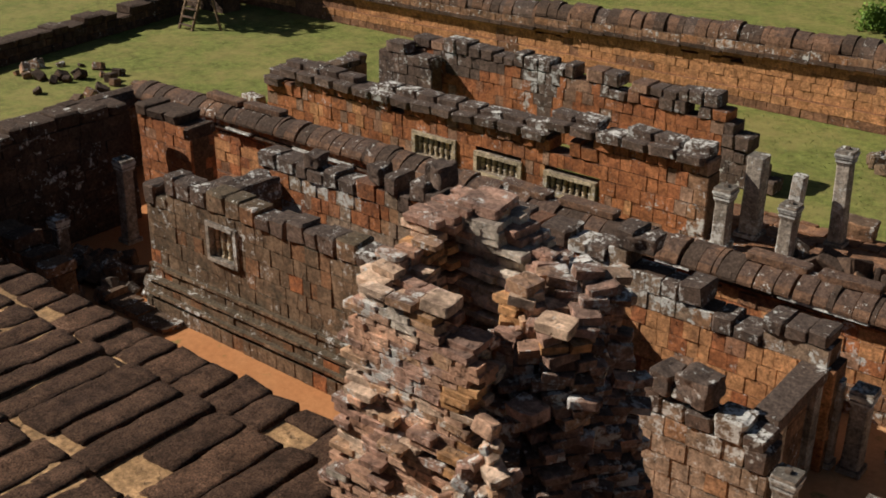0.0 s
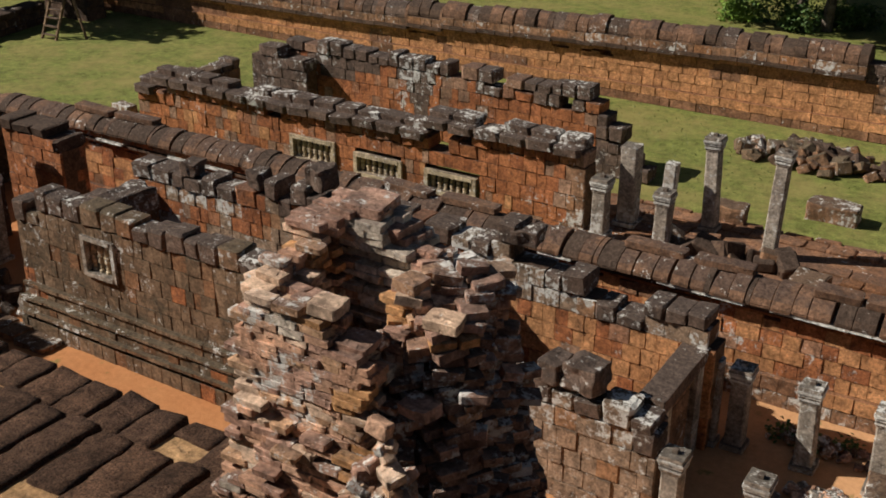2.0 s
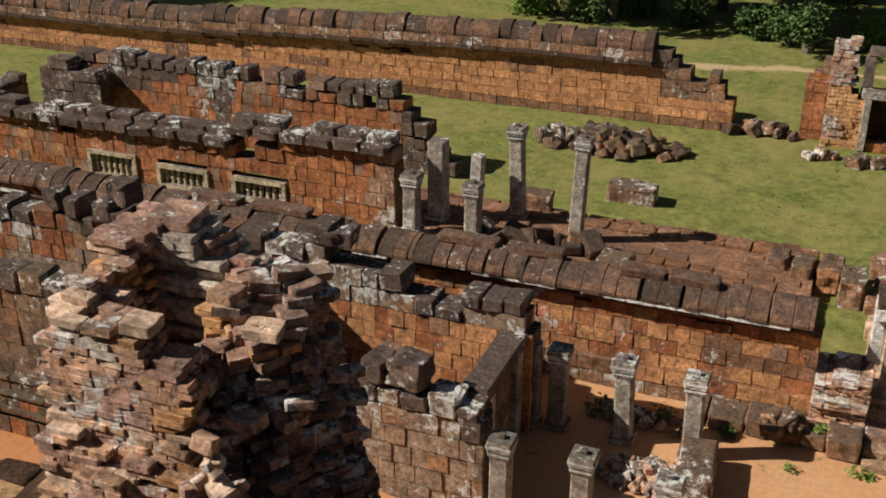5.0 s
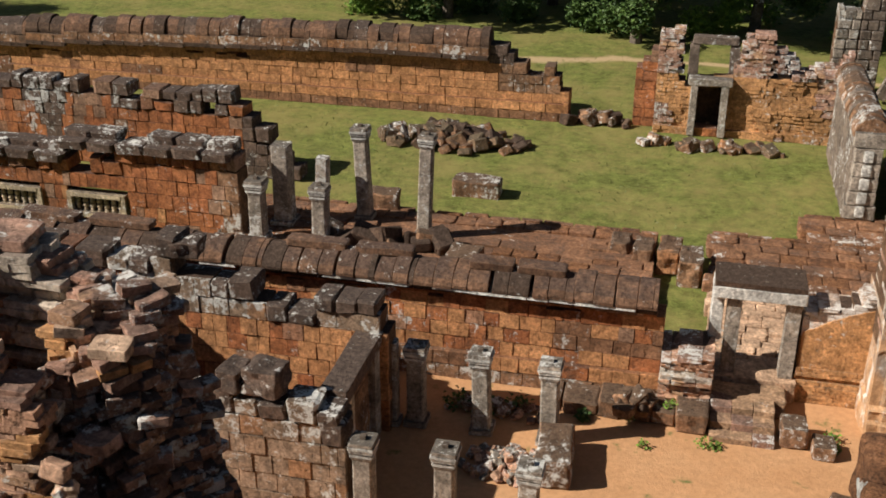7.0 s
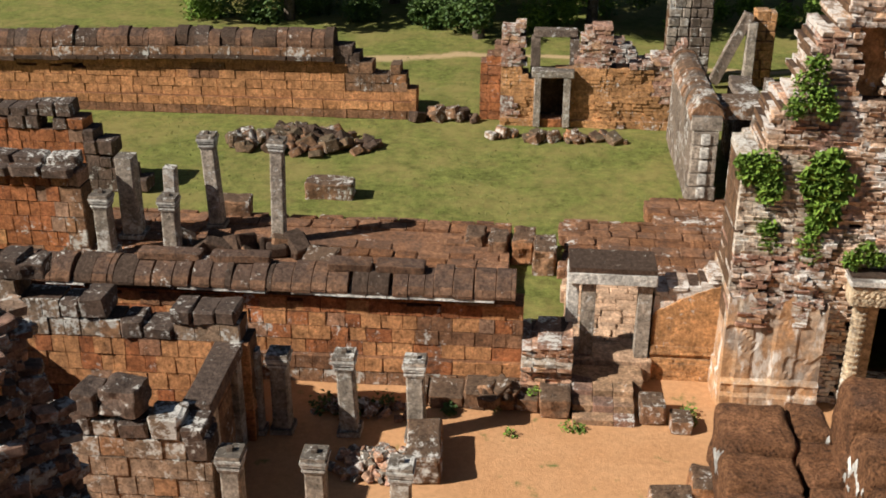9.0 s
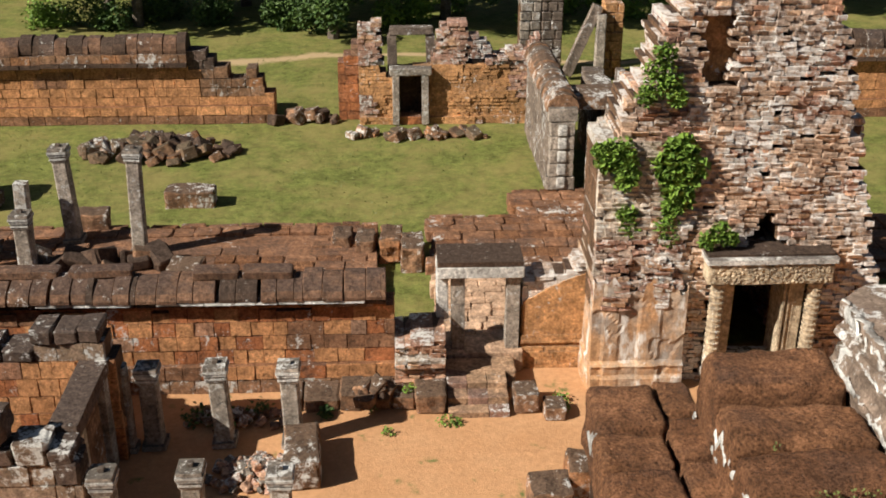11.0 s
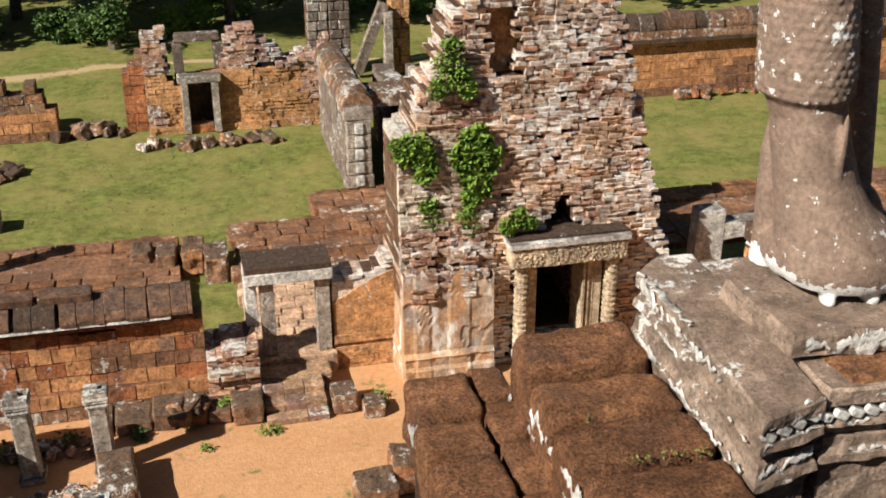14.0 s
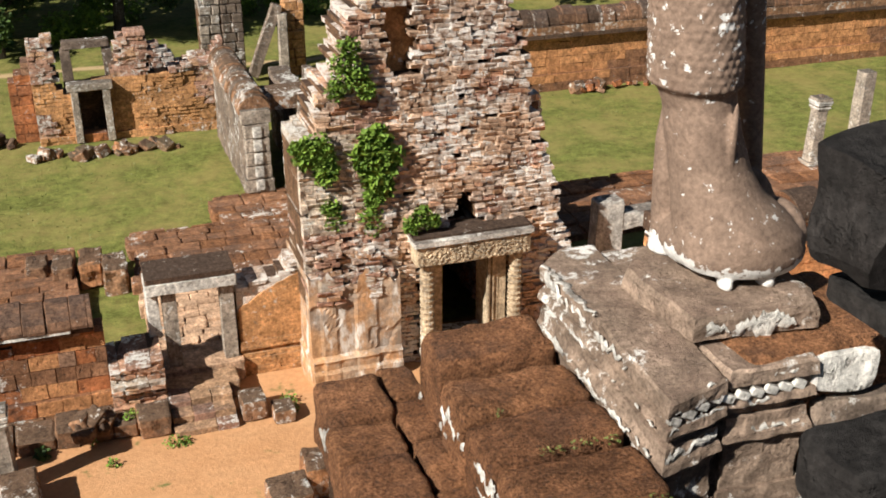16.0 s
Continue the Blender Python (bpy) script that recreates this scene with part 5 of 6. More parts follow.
def shrine():
    S = building("brick_shrine", "small ruined pink brick shrine, open above, with plaster traces", "shrine", -5, 7, 8.5)

    def top(x, y):
        n = 0.05 * hump(x * 3.1, y * 3.1, 1)
        if x < -5.72:                                   # west wall
            return (11.1 if y > 6.98 else 10.98 - 0.42 * max(0.0, 6.98 - y)) + n * 0.5
        if y > 7.3:                                     # rear wall
            return (11.12 if x < -5.26 else 10.93 if x < -5.0 else 10.82 if x < -4.7 else 10.72 if x < -4.42 else 10.86) + n
        if y < 6.5:                                     # front wall, breached beside the door
            return (10.68 + n * 0.4 if x < -5.0 else 10.42 if x < -4.68 else 9.75 - 0.9 * (x + 4.68) + 0.9 * n)
        if x > -4.86:                                   # east wall, in broken steps
            if y < 6.68:
                return 9.7 + n
            if x < -4.52 and 6.8 < y < 7.1:
                return 10.74
            if x > -4.46 and y < 6.98:
                return 10.56
            return (10.4 if y < 6.98 else 10.62 if y < 7.14 else 10.8) + n
        return 8.95 + 0.5 * max(0.0, x + 5.3)           # the chamber

    def west(x, y, z):
        d = max(0.0, 10.6 - z)
        e = 0.05 * hump(x * 2.6, y * 2.6, z * 2.6) + 0.03 * hump(x * 6, y * 6, z * 6)
        if z > top(x, y) or x > -4.64 or x < -6.02 - 0.05 * d + e or y > 7.75:
            return False
        face = 6.17 - 0.07 * d + (e if z < 10.35 else 0.3 * e) - (0.1 if z < 9.45 else 0.0)
        if y < face or (z < 10.3 and y < face + 0.15 and hump(x * 4.2, z * 5.5, 12) > 0.42):
            return False
        return True

    def east(x, y, z):
        d = max(0.0, 10.6 - z)
        e = 0.11 * hump(x * 2.6, y * 2.6, z * 2.2) + 0.09 * hump(x * 6, y * 6, z * 5)
        if z > top(x, y) or x < -4.86 or y > 7.7 or (x < -4.64 and y < 6.6):
            return False
        if x > -4.12 + 0.2 * d + e or y < 6.42 + 0.62 * (x + 4.66) - 0.16 * d + 1.6 * e:
            return False
        return True

    def skin(x, y, z, up):
        if up:
            return BRICK_DUST if hump(x * 2.5, y * 2.5, 4) > 0.3 else BRICK_TOP
        # darker brick puts the shade of the broken east side into the colour
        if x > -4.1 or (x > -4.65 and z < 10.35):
            return BRICK_SHADED
        if y > 7.2 and x > -5.6 and x < -4.7:
            return PLASTER
        v = hump(x * 1.7, y * 1.7, z * 2.0)
        return PLASTER if hump(x * 3, y * 3 + 9, z * 3) > 0.4 else BRICK_DUST if hump(x * 4, y * 4, z * 4 + 7) > 0.3 else BRICK_TOP if v > 0.28 else BRICK_ORANGE if v < -0.25 else BRICK

    brickwork(S, "shrine_masonry", "broken pink brick walls round an open chamber with pale plaster inside", (-6.4, -4.5, 5.75, 7.9, 7.4, 11.2), west, skin, spot=(-5.4, 5.2, 11.6), jitter=0.013, tilt=1.5)
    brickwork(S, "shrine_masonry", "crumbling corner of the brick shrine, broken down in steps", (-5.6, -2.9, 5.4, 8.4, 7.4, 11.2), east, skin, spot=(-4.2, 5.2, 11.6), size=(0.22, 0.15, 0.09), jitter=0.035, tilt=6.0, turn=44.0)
    under(tagged(new("shrine_floor", boxes_mesh("shrine_floor", [(-5.65, 6.4, 7.4, -4.3, 7.3, 8.9)], CORE)), "dark earth floor inside the brick shrine", "floor", kind="structure"), S)
    r = random.Random(12)
    for i, (x, y, z, w, d, h) in enumerate(((-5.5, 7.5, 11.14, 0.42, 0.4, 0.1), (-5.2, 7.52, 10.97, 0.24, 0.36, 0.08), (-5.12, 6.34, 10.71, 0.26, 0.26, 0.1), (-4.83, 6.36, 10.45, 0.3, 0.3, 0.07), (-4.7, 6.95, 10.78, 0.24, 0.24, 0.1), (-4.28, 6.82, 10.58, 0.3, 0.24, 0.1), (-4.32, 6.5, 9.9, 0.3, 0.26, 0.12))):
        tagged(rock("broken_brick_lump", (x, y, z), (w, d, h), (BRICK_TOP, BRICK_TOP, BRICK_DUST)[i % 3], seed=i, turn=(r.uniform(-3, 3), r.uniform(-3, 3), r.uniform(-9, 9)), bevel=0.07, rough=0.16, cuts=4), "lump of bonded pink bricks loose on the shrine wall", "brick lump", "lumps on the shrine")
    heap("rubble_slope", "slope of broken bricks spilling out of the small shrine", -4.38, 5.98, 8.5, 0.62, 0.42, 1.55, 290, 0.17, (BRICK, BRICK_TOP, BRICK_TOP, BRICK_DUST, PLASTER), 31)


shrine()


# ---- stair flank, lion and pedestal ----
def stair_flank():
    f = tagged(new("stair_flank", boxes_mesh("stair_flank", [(1.2, 1.0, 10.9, 2.4, 5.4, 11.22), (1.8, 1.0, 11.2, 2.42, 5.3, 11.6)], SANDY)), "flank of the pyramid stair in brown laterite blocks with white mortar lines", "stair", kind="structure")
    k = 0
    for x0, x1, y, slope in ((1.13, 1.535, 5.72, 0.055), (1.55, 1.78, 5.8, 0.04)):
        while y > 1.2:
            d = rng.uniform(0.36, 0.52)
            k += 1
            top = 11.4 + rng.uniform(-0.022, 0.018)
            sx = slope * (5.7 - y)
            worn_block("block", x0 - sx, x1 - sx * 0.8, y - d + 0.024, y, 10.98, top, LAT_RUST, f, k, 0.045, 0.014, (rng.gauss(0, 1.0), rng.gauss(0, 1.0), rng.gauss(0, 0.9)), 0.032)
            y -= d
    for y1, y0, z in ((5.42, 4.98, 11.84), (4.95, 4.56, 11.775), (4.54, 4.14, 11.765), (4.12, 3.66, 11.75), (3.64, 3.2, 11.76), (3.18, 2.7, 11.75)):
        k += 1
        worn_block("block", 1.71 - (0.02 if y1 < 5 else 0.0), 2.45, y0 + 0.012, y1 - 0.016, 11.2, z, LAT_RUST, f, k, 0.075 if y1 > 5 else 0.055, 0.016, (rng.gauss(0, 0.9), rng.gauss(0, 0.9), rng.gauss(0, 0.8)), 0.035)
    crust_strip(f, (1.12, 3.0, 11.33), (1.128, 5.6, 11.33), (0, 0, 1), (-1, 0, 0), 0.10, 1.5, LINTEL_WHITE, -0.25)
    crust_strip(f, (1.12, 3.0, 11.22), (1.12, 5.5, 11.22), (0, 0, 1), (-1, 0, 0), 0.12, 8.5, LINTEL_WHITE, -0.15)
    crust_strip(f, (1.69, 2.6, 11.62), (1.69, 4.9, 11.62), (0, 0, 1), (-1, 0, 0), 0.14, 3.5, LINTEL_WHITE, -0.12)
    crust_strip(f, (1.69, 2.6, 11.48), (1.69, 5.3, 11.48), (0, 0, 1), (-1, 0, 0), 0.08, 5.5, LINTEL_WHITE, 0.0)
    leaves("weed", "thin dry grass in the joints of the stair blocks", [(1.95 + 0.06 * i, 4.13 + 0.01 * (i % 3), 11.765, 0.03) for i in range(8)] + [(2.1 + 0.07 * i, 3.65, 11.75, 0.035) for i in range(5)] + [(1.9, 4.55, 11.76, 0.03)], 8, 0.02, GRASS, 71, category="weeds")


def moulded(parent, corners, bands, mat, seed, chip=0.012, sag=0.0):
    """Bands of a moulded block over a plan polygon (counter-clockwise): each band (name, [(z, out), ...]) is one closed mesh."""
    n = len(corners)
    out = []
    for i in range(n):
        p, q, r2 = Vector(corners[i - 1]), Vector(corners[i]), Vector(corners[(i + 1) % n])
        a, b = (q - p).normalized(), (r2 - q).normalized()
        m = Vector((a.y + b.y, -a.x - b.x))
        out.append(m / max(0.3, (1 + a.dot(b))))
    pts = []
    for i in range(n):
        p, q = Vector(corners[i]), Vector(corners[(i + 1) % n])
        steps = max(2, int((q - p).length / 0.03))
        for k in range(steps):
            f = k / steps
            pts.append((p.lerp(q, f), out[i].lerp(out[(i + 1) % n], f) if k else out[i]))
    for name, prof in bands:
        rows = []
        for (za, oa), (zb, ob_) in zip(prof, prof[1:]):
            steps = max(1, int(max(abs(zb - za), abs(ob_ - oa)) / 0.03))
            rows += [(za + (zb - za) * k / steps, oa + (ob_ - oa) * k / steps) for k in range(steps)]
        rows.append(prof[-1])
        bm = bmesh.new()
        rings = []
        for z, o in rows:
            ring = []
            for p, d in pts:
                c = hump(p.x * 5, p.y * 5, z * 5 + seed)
                e = chip * (hump(p.x * 14, p.y * 14, z * 14 + seed) + 1.2 * c) - (0.04 * (c - 0.4) if c > 0.4 else 0.0)
                q = p + d * (o + e)
                drop = sag * max(0.0, 1.0 - (p - Vector(corners[0])).length / 0.9)
                ring.append(bm.verts.new((q.x, q.y, z - drop + chip * 0.7 * hump(p.x * 8, p.y * 8, seed + 3))))
            rings.append(ring)
        m = len(pts)
        for a, b in zip(rings, rings[1:]):
            for i in range(m):
                bm.faces.new((a[(i + 1) % m], a[i], b[i], b[(i + 1) % m]))
        bm.faces.new(rings[0])
        bm.faces.new(rings[-1][::-1])
        bmesh.ops.recalc_face_normals(bm, faces=bm.faces[:])
        mesh_object(name, bm, mat, parent)


def pedestal():
    ob = tagged(new("lion_pedestal"), "moulded grey sandstone pedestal with white lichen crust, cracked across", "pedestal")
    bands = [("cornice", [(12.21, -0.012), (12.195, 0.0), (12.12, 0.0), (12.11, -0.01)]), ("carved_band", [(12.108, -0.03), (12.05, -0.028)]), ("moulding", [(12.048, 0.0), (12.0, 0.012), (11.99, -0.01)]),
             ("moulding", [(11.988, -0.03), (11.93, -0.045)]), ("moulding", [(11.928, -0.014), (11.87, -0.01), (11.83, 0.01)]), ("moulding", [(11.828, 0.012), (11.79, 0.015), (11.78, 0.0)]),
             ("die", [(11.778, -0.012), (11.7, -0.03), (11.58, -0.032), (11.48, -0.02)]), ("plinth", [(11.478, 0.0), (11.4, 0.015), (11.2, 0.03)])]
    moulded(ob, [(2.47, 3.84), (2.83, 3.905), (2.84, 4.7), (2.84, 5.42), (2.62, 5.45), (2.43, 5.28)], bands, PED, 1.0, sag=0.09)
    low = [(nm, [(z - 0.045, o) for z, o in pr]) for nm, pr in bands]
    moulded(ob, [(2.86, 3.93), (3.36, 3.91), (3.42, 4.6), (3.3, 5.4), (2.86, 5.42)], low, PED, 5.0)
    # carved leaves under the cornice of the front
    for i in range(10):
        x = 2.52 + 0.083 * i
        rock("carved_leaf", (x, (3.862 + 0.17 * (x - 2.5) if x < 2.84 else 3.925), 12.075 - 0.08 * max(0, 2.84 - x) / 0.36 if x < 2.84 else 12.03), (0.078, 0.03, 0.05), LINTEL_WHITE, ob, seed=i, turn=(0, 24, 0), bevel=0.2, rough=0.12, cuts=1)
    for k, (a, b, ax, nr, w, g) in enumerate((((2.45, 4.6, 12.216), (2.44, 5.25, 12.216), (1, 0, 0), (0, 0, 1), 0.06, -0.3), ((2.448, 3.9, 12.09), (2.425, 5.2, 12.16), (0, 0, 1), (-1, 0, 0), 0.07, -0.4), ((2.446, 3.9, 11.95), (2.42, 5.1, 12.02), (0, 0, 1), (-1, 0, 0), 0.035, 0.02),
                                             ((2.446, 3.9, 11.76), (2.418, 5.2, 11.83), (0, 0, 1), (-1, 0, 0), 0.05, -0.25), ((2.5, 3.855, 12.08), (2.82, 3.912, 12.15), (0, 0, 1), (0, -1, 0), 0.08, -0.4), ((2.48, 3.846, 11.94), (2.82, 3.905, 12.01), (0, 0, 1), (0, -1, 0), 0.06, -0.3), ((2.48, 3.85, 11.77), (2.8, 3.91, 11.84), (0, 0, 1), (0, -1, 0), 0.09, -0.4),
                                             ((2.88, 3.938, 12.11), (3.34, 3.918, 12.11), (0, 0, 1), (0, -1, 0), 0.07, -0.2), ((2.88, 3.93, 11.97), (3.34, 3.91, 11.97), (0, 0, 1), (0, -1, 0), 0.06, -0.25), ((2.88, 3.932, 11.8), (3.34, 3.912, 11.8), (0, 0, 1), (0, -1, 0), 0.07, -0.2), ((2.3, 3.9, 11.62), (2.33, 4.5, 11.66), (0, 0, 1), (-1, 0, 0), 0.07, 0.0))):
        crust_strip(ob, a, b, ax, nr, w, 2.3 + 4.1 * k, LINTEL_WHITE, g)
    worn_block("side_block", 2.98, 3.95, 3.97, 4.75, 11.7, 12.19, LAT_RUST, ob, 31, 0.04, 0.014, (1.5, 0, 2), 0.04)
    rock("side_crust", (3.55, 3.96, 12.03), (0.34, 0.08, 0.22), LINTEL_WHITE, ob, seed=5, bevel=0.2, rough=0.3, cuts=5)
    worn_block("side_block", 3.4, 3.9, 3.9, 4.6, 11.15, 11.88, SAND_DARK, ob, 33, 0.03, 0.012, (0, 0, -3), 0.04)
    slab = [("top_slab", [(12.34, -0.05), (12.33, -0.01), (12.3, 0.0), (12.2, 0.0), (12.19, -0.03)])]
    moulded(ob, [(2.8, 4.2), (3.5, 4.14), (3.58, 4.3), (3.58, 5.15), (3.15, 5.25), (2.74, 4.86)], slab, PED, 9.0, 0.014)
    crust_strip(ob, (2.86, 4.187, 12.26), (3.48, 4.13, 12.26), (0, 0, 1), (0, -1, 0), 0.1, 17.0, LINTEL_WHITE, -0.5)


stair_flank()
pedestal()


def lion_material():
    n = Nodes("lion sandstone", 0.9, 0.2)
    s = n.t.nodes.new("ShaderNodeSeparateXYZ")
    n.put(s.inputs[0], n.pos)
    c = n.mix(n.noise(2.5, 6, 0.65), (0.13, 0.085, 0.06), (0.27, 0.195, 0.145))
    c = n.tone(c, 0.75, 1.25, n.noise(9, 5, 0.7, (3, 1, 3)))
    c = n.tone(c, 0.7, 1.3, n.noise(40, 5, 0.7))
    hi = n.math("MULTIPLY", n.math("MULTIPLY", n.step(s.outputs["Z"], 13.3, 13.42), n.step(s.outputs["Z"], 13.85, 13.7)), 0.08)
    lo = n.math("MULTIPLY", n.step(s.outputs["Z"], 12.51, 12.41), 0.3)
    spots = n.math("ADD", n.noise(14, 5, 0.7, (1, 5, 2)), n.math("ADD", n.math("MULTIPLY", n.noise(3.0, 3, 0.5, (8, 2, 4)), 0.35), n.math("ADD", hi, lo)))
    c = n.mix(n.step(spots, 0.83, 0.85), c, n.tone((0.66, 0.65, 0.61), 0.75, 1.15, n.noise(26, 3)))
    return n.done(c, n.noise(24, 6, 0.75), 0.6, 0.015)


def tube(bm, path, n=20):
    """A closed tube through (x, y, z, rx, ry) rings, rising."""
    rings = []
    for x, y, z, rx, ry in path:
        rings.append([bm.verts.new((x + rx * math.cos(a * math.tau / n), y + ry * math.sin(a * math.tau / n), z)) for a in range(n)])
    for p, q in zip(rings, rings[1:]):
        for i in range(n):
            bm.faces.new((p[i], p[(i + 1) % n], q[(i + 1) % n], q[i]))
    bm.faces.new(rings[-1])
    bm.faces.new(rings[0][::-1])


def lion():
    """A seated stone lion from its back: haunches, waist, fore legs and curled mane, fused into one mesh."""
    bm = bmesh.new()
    #        z     cx    cy    rx    ry
    body = [(12.36, 3.34, 4.66, 0.24, 0.2), (12.40, 3.33, 4.65, 0.34, 0.28), (12.46, 3.33, 4.65, 0.375, 0.31), (12.56, 3.31, 4.67, 0.365, 0.31), (12.66, 3.27, 4.70, 0.32, 0.29), (12.78, 3.20, 4.73, 0.25, 0.255), (12.92, 3.16, 4.77, 0.215, 0.23), (13.1, 3.12, 4.80, 0.2, 0.22),
            (13.25, 3.1, 4.83, 0.19, 0.22), (13.34, 3.08, 4.85, 0.2, 0.23), (13.37, 3.07, 4.85, 0.235, 0.26), (13.48, 3.07, 4.86, 0.24, 0.265), (13.70, 3.06, 4.88, 0.235, 0.265), (13.95, 3.05, 4.91, 0.225, 0.265), (14.2, 3.05, 4.95, 0.21, 0.26), (14.38, 3.05, 5.0, 0.14, 0.18)]
    zs = [b[0] for b in body]
    at = lambda z: [float(np.interp(z, zs, [b[k] for b in body])) for k in (1, 2, 3, 4)]
    tube(bm, [(*at(12.36 + 2.02 * i / 50)[:2], 12.36 + 2.02 * i / 50, *at(12.36 + 2.02 * i / 50)[2:]) for i in range(51)], 32)
    # fore legs, set forward of the body; shoulder lobes; haunch; hind feet
    tube(bm, [(3.05, 4.99, 12.34, 0.075, 0.1), (3.04, 4.99, 12.48, 0.062, 0.08), (3.045, 4.99, 12.75, 0.078, 0.09), (3.045, 4.98, 13.0, 0.085, 0.1), (3.05, 4.95, 13.2, 0.08, 0.1), (3.07, 4.92, 13.3, 0.05, 0.08)])
    tube(bm, [(3.6, 5.0, 12.34, 0.08, 0.1), (3.58, 5.0, 12.75, 0.065, 0.085), (3.53, 4.99, 13.1, 0.07, 0.09), (3.47, 4.98, 13.5, 0.075, 0.1), (3.42, 4.98, 13.9, 0.08, 0.1), (3.36, 4.98, 14.2, 0.06, 0.08)])
    for x, y, z, rx, ry, rz, ty in ((3.63, 4.74, 12.5, 0.12, 0.22, 0.17, 0), (3.04, 4.76, 12.5, 0.11, 0.2, 0.13, 0), (3.57, 4.86, 12.66, 0.07, 0.1, 0.17, -22), (3.13, 4.46, 12.36, 0.035, 0.06, 0.05, 0), (3.36, 4.44, 12.36, 0.045, 0.07, 0.05, 0), (3.15, 4.58, 12.95, 0.028, 0.03, 0.38, 2)):
        bmesh.ops.create_icosphere(bm, subdivisions=3, radius=1.0, matrix=pose(x, y, z, 0, ty, 0) @ Matrix.Diagonal((rx, ry, rz, 1)))
    for k in range(22):
        z = 13.38 + 0.044 * k
        cx, cy, rx, ry = at(z)
        for a in range(30):
            t = (a + 0.5 * (k % 2)) * math.tau / 30
            m = pose(cx + rx * math.cos(t), cy + ry * math.sin(t), z) @ pose(0, 0, 0, 0, 0, math.degrees(t)) @ Matrix.Diagonal((0.013, 0.02, 0.02, 1))
            bmesh.ops.create_icosphere(bm, subdivisions=1, radius=rng.uniform(0.6, 1.1), matrix=m)
    ob = tagged(mesh_object("stone_lion", bm, lion_material(), smooth=True), "weathered seated stone lion with white lichen on its mane", "statue")
    fuse = ob.modifiers.new("fuse", "REMESH")
    fuse.mode, fuse.voxel_size, fuse.use_smooth_shade = "VOXEL", 0.013, True


lion()
# near-black stone paints in the shade that lies on this statue
g = tagged(new("stone_guardian"), "broken stone statue block on a slab, shade painted near-black", "statue")
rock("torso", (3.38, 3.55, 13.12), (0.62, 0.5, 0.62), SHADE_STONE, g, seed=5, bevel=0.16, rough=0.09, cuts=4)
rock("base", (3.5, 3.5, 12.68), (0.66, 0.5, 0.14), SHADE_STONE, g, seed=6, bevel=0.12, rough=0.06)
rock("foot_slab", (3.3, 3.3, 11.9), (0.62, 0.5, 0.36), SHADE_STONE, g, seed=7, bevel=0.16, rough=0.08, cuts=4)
for x, y, s in ((3.15, 19.0, (0.9, 0.9, 0.7)), (4.0, 19.6, (0.8, 0.9, 0.8)), (3.75, 22.6, (0.5, 0.6, 0.35))):
    tagged(rock("laterite_block", (x, y, s[2] / 2), s, LAT_BROWN, seed=int(x * 9)), "dark laterite block on the red earth court", "stone block", "blocks in the court")


# ---- plants ----
leaves("tower_plant", "bright green bush growing from the tower brickwork", [(6.62, 24.01, 6.25, 0.42), (6.42, 24.00, 5.89, 0.4), (6.84, 24.00, 5.82, 0.47), (6.62, 24.00, 5.40, 0.44), (6.71, 23.99, 5.06, 0.31), (6.54, 23.98, 4.82, 0.21)], 210, 0.26, LEAF, 1, flat=0.3)
leaves("tower_plant", "feathery green plant on the tower flank", [(5.20, 24.01, 6.27, 0.37), (5.35, 24.01, 5.96, 0.36), (4.94, 24.01, 6.01, 0.33), (5.40, 24.00, 5.60, 0.33), (4.77, 24.01, 6.29, 0.21)], 230, 0.17, LEAF, 2, flat=0.3)
leaves("tower_plant", "small green tuft on the tower plaster", [(5.49, 23.98, 4.64, 0.27), (5.54, 23.97, 4.28, 0.25)], 190, 0.14, LEAF, 3, flat=0.3)
leaves("tower_plant", "small green tuft on the tower brick", [(6.43, 23.97, 4.36, 0.31), (6.54, 23.97, 4.05, 0.25)], 190, 0.16, LEAF, 4, flat=0.3)
leaves("tower_plant", "green plant over the carved lintel", [(7.42, 23.75, 4.05, 0.26), (7.68, 23.75, 4.25, 0.31), (7.98, 23.75, 4.10, 0.20)], 170, 0.15, LEAF, 5, flat=0.3)
leaves("tower_plant", "feathery fern high on the tower", [(6.06, 24.05, 8.52, 0.31), (5.96, 24.05, 8.12, 0.39), (6.27, 24.04, 7.81, 0.37), (5.75, 24.04, 7.60, 0.31), (6.47, 24.03, 7.50, 0.23)], 220, 0.13, LEAF, 6, flat=0.3)
leaves("weed", "low green weeds at the step foot", [(1.1, 22.3, 0.05, 0.24), (1.35, 22.25, 0.05, 0.16), (4.0, 23.2, 0.12, 0.22), (4.05, 22.8, 0.08, 0.2), (0.45, 23.3, 0.3, 0.26), (0.25, 23.1, 0.45, 0.2), (-0.3, 21.9, 0.03, 0.18), (-0.7, 22.7, 0.3, 0.16)], 90, 0.085, LEAF, 7, category="weeds")
leaves("weed", "low green weeds among the rubble", [(-4.2, 22.4, 0.1, 0.4), (-3.4, 22.9, 0.1, 0.35), (-4.9, 22.6, 0.1, 0.4), (-1.8, 22.7, 0.1, 0.2)], 110, 0.13, LEAF_DARK, 8, category="weeds")


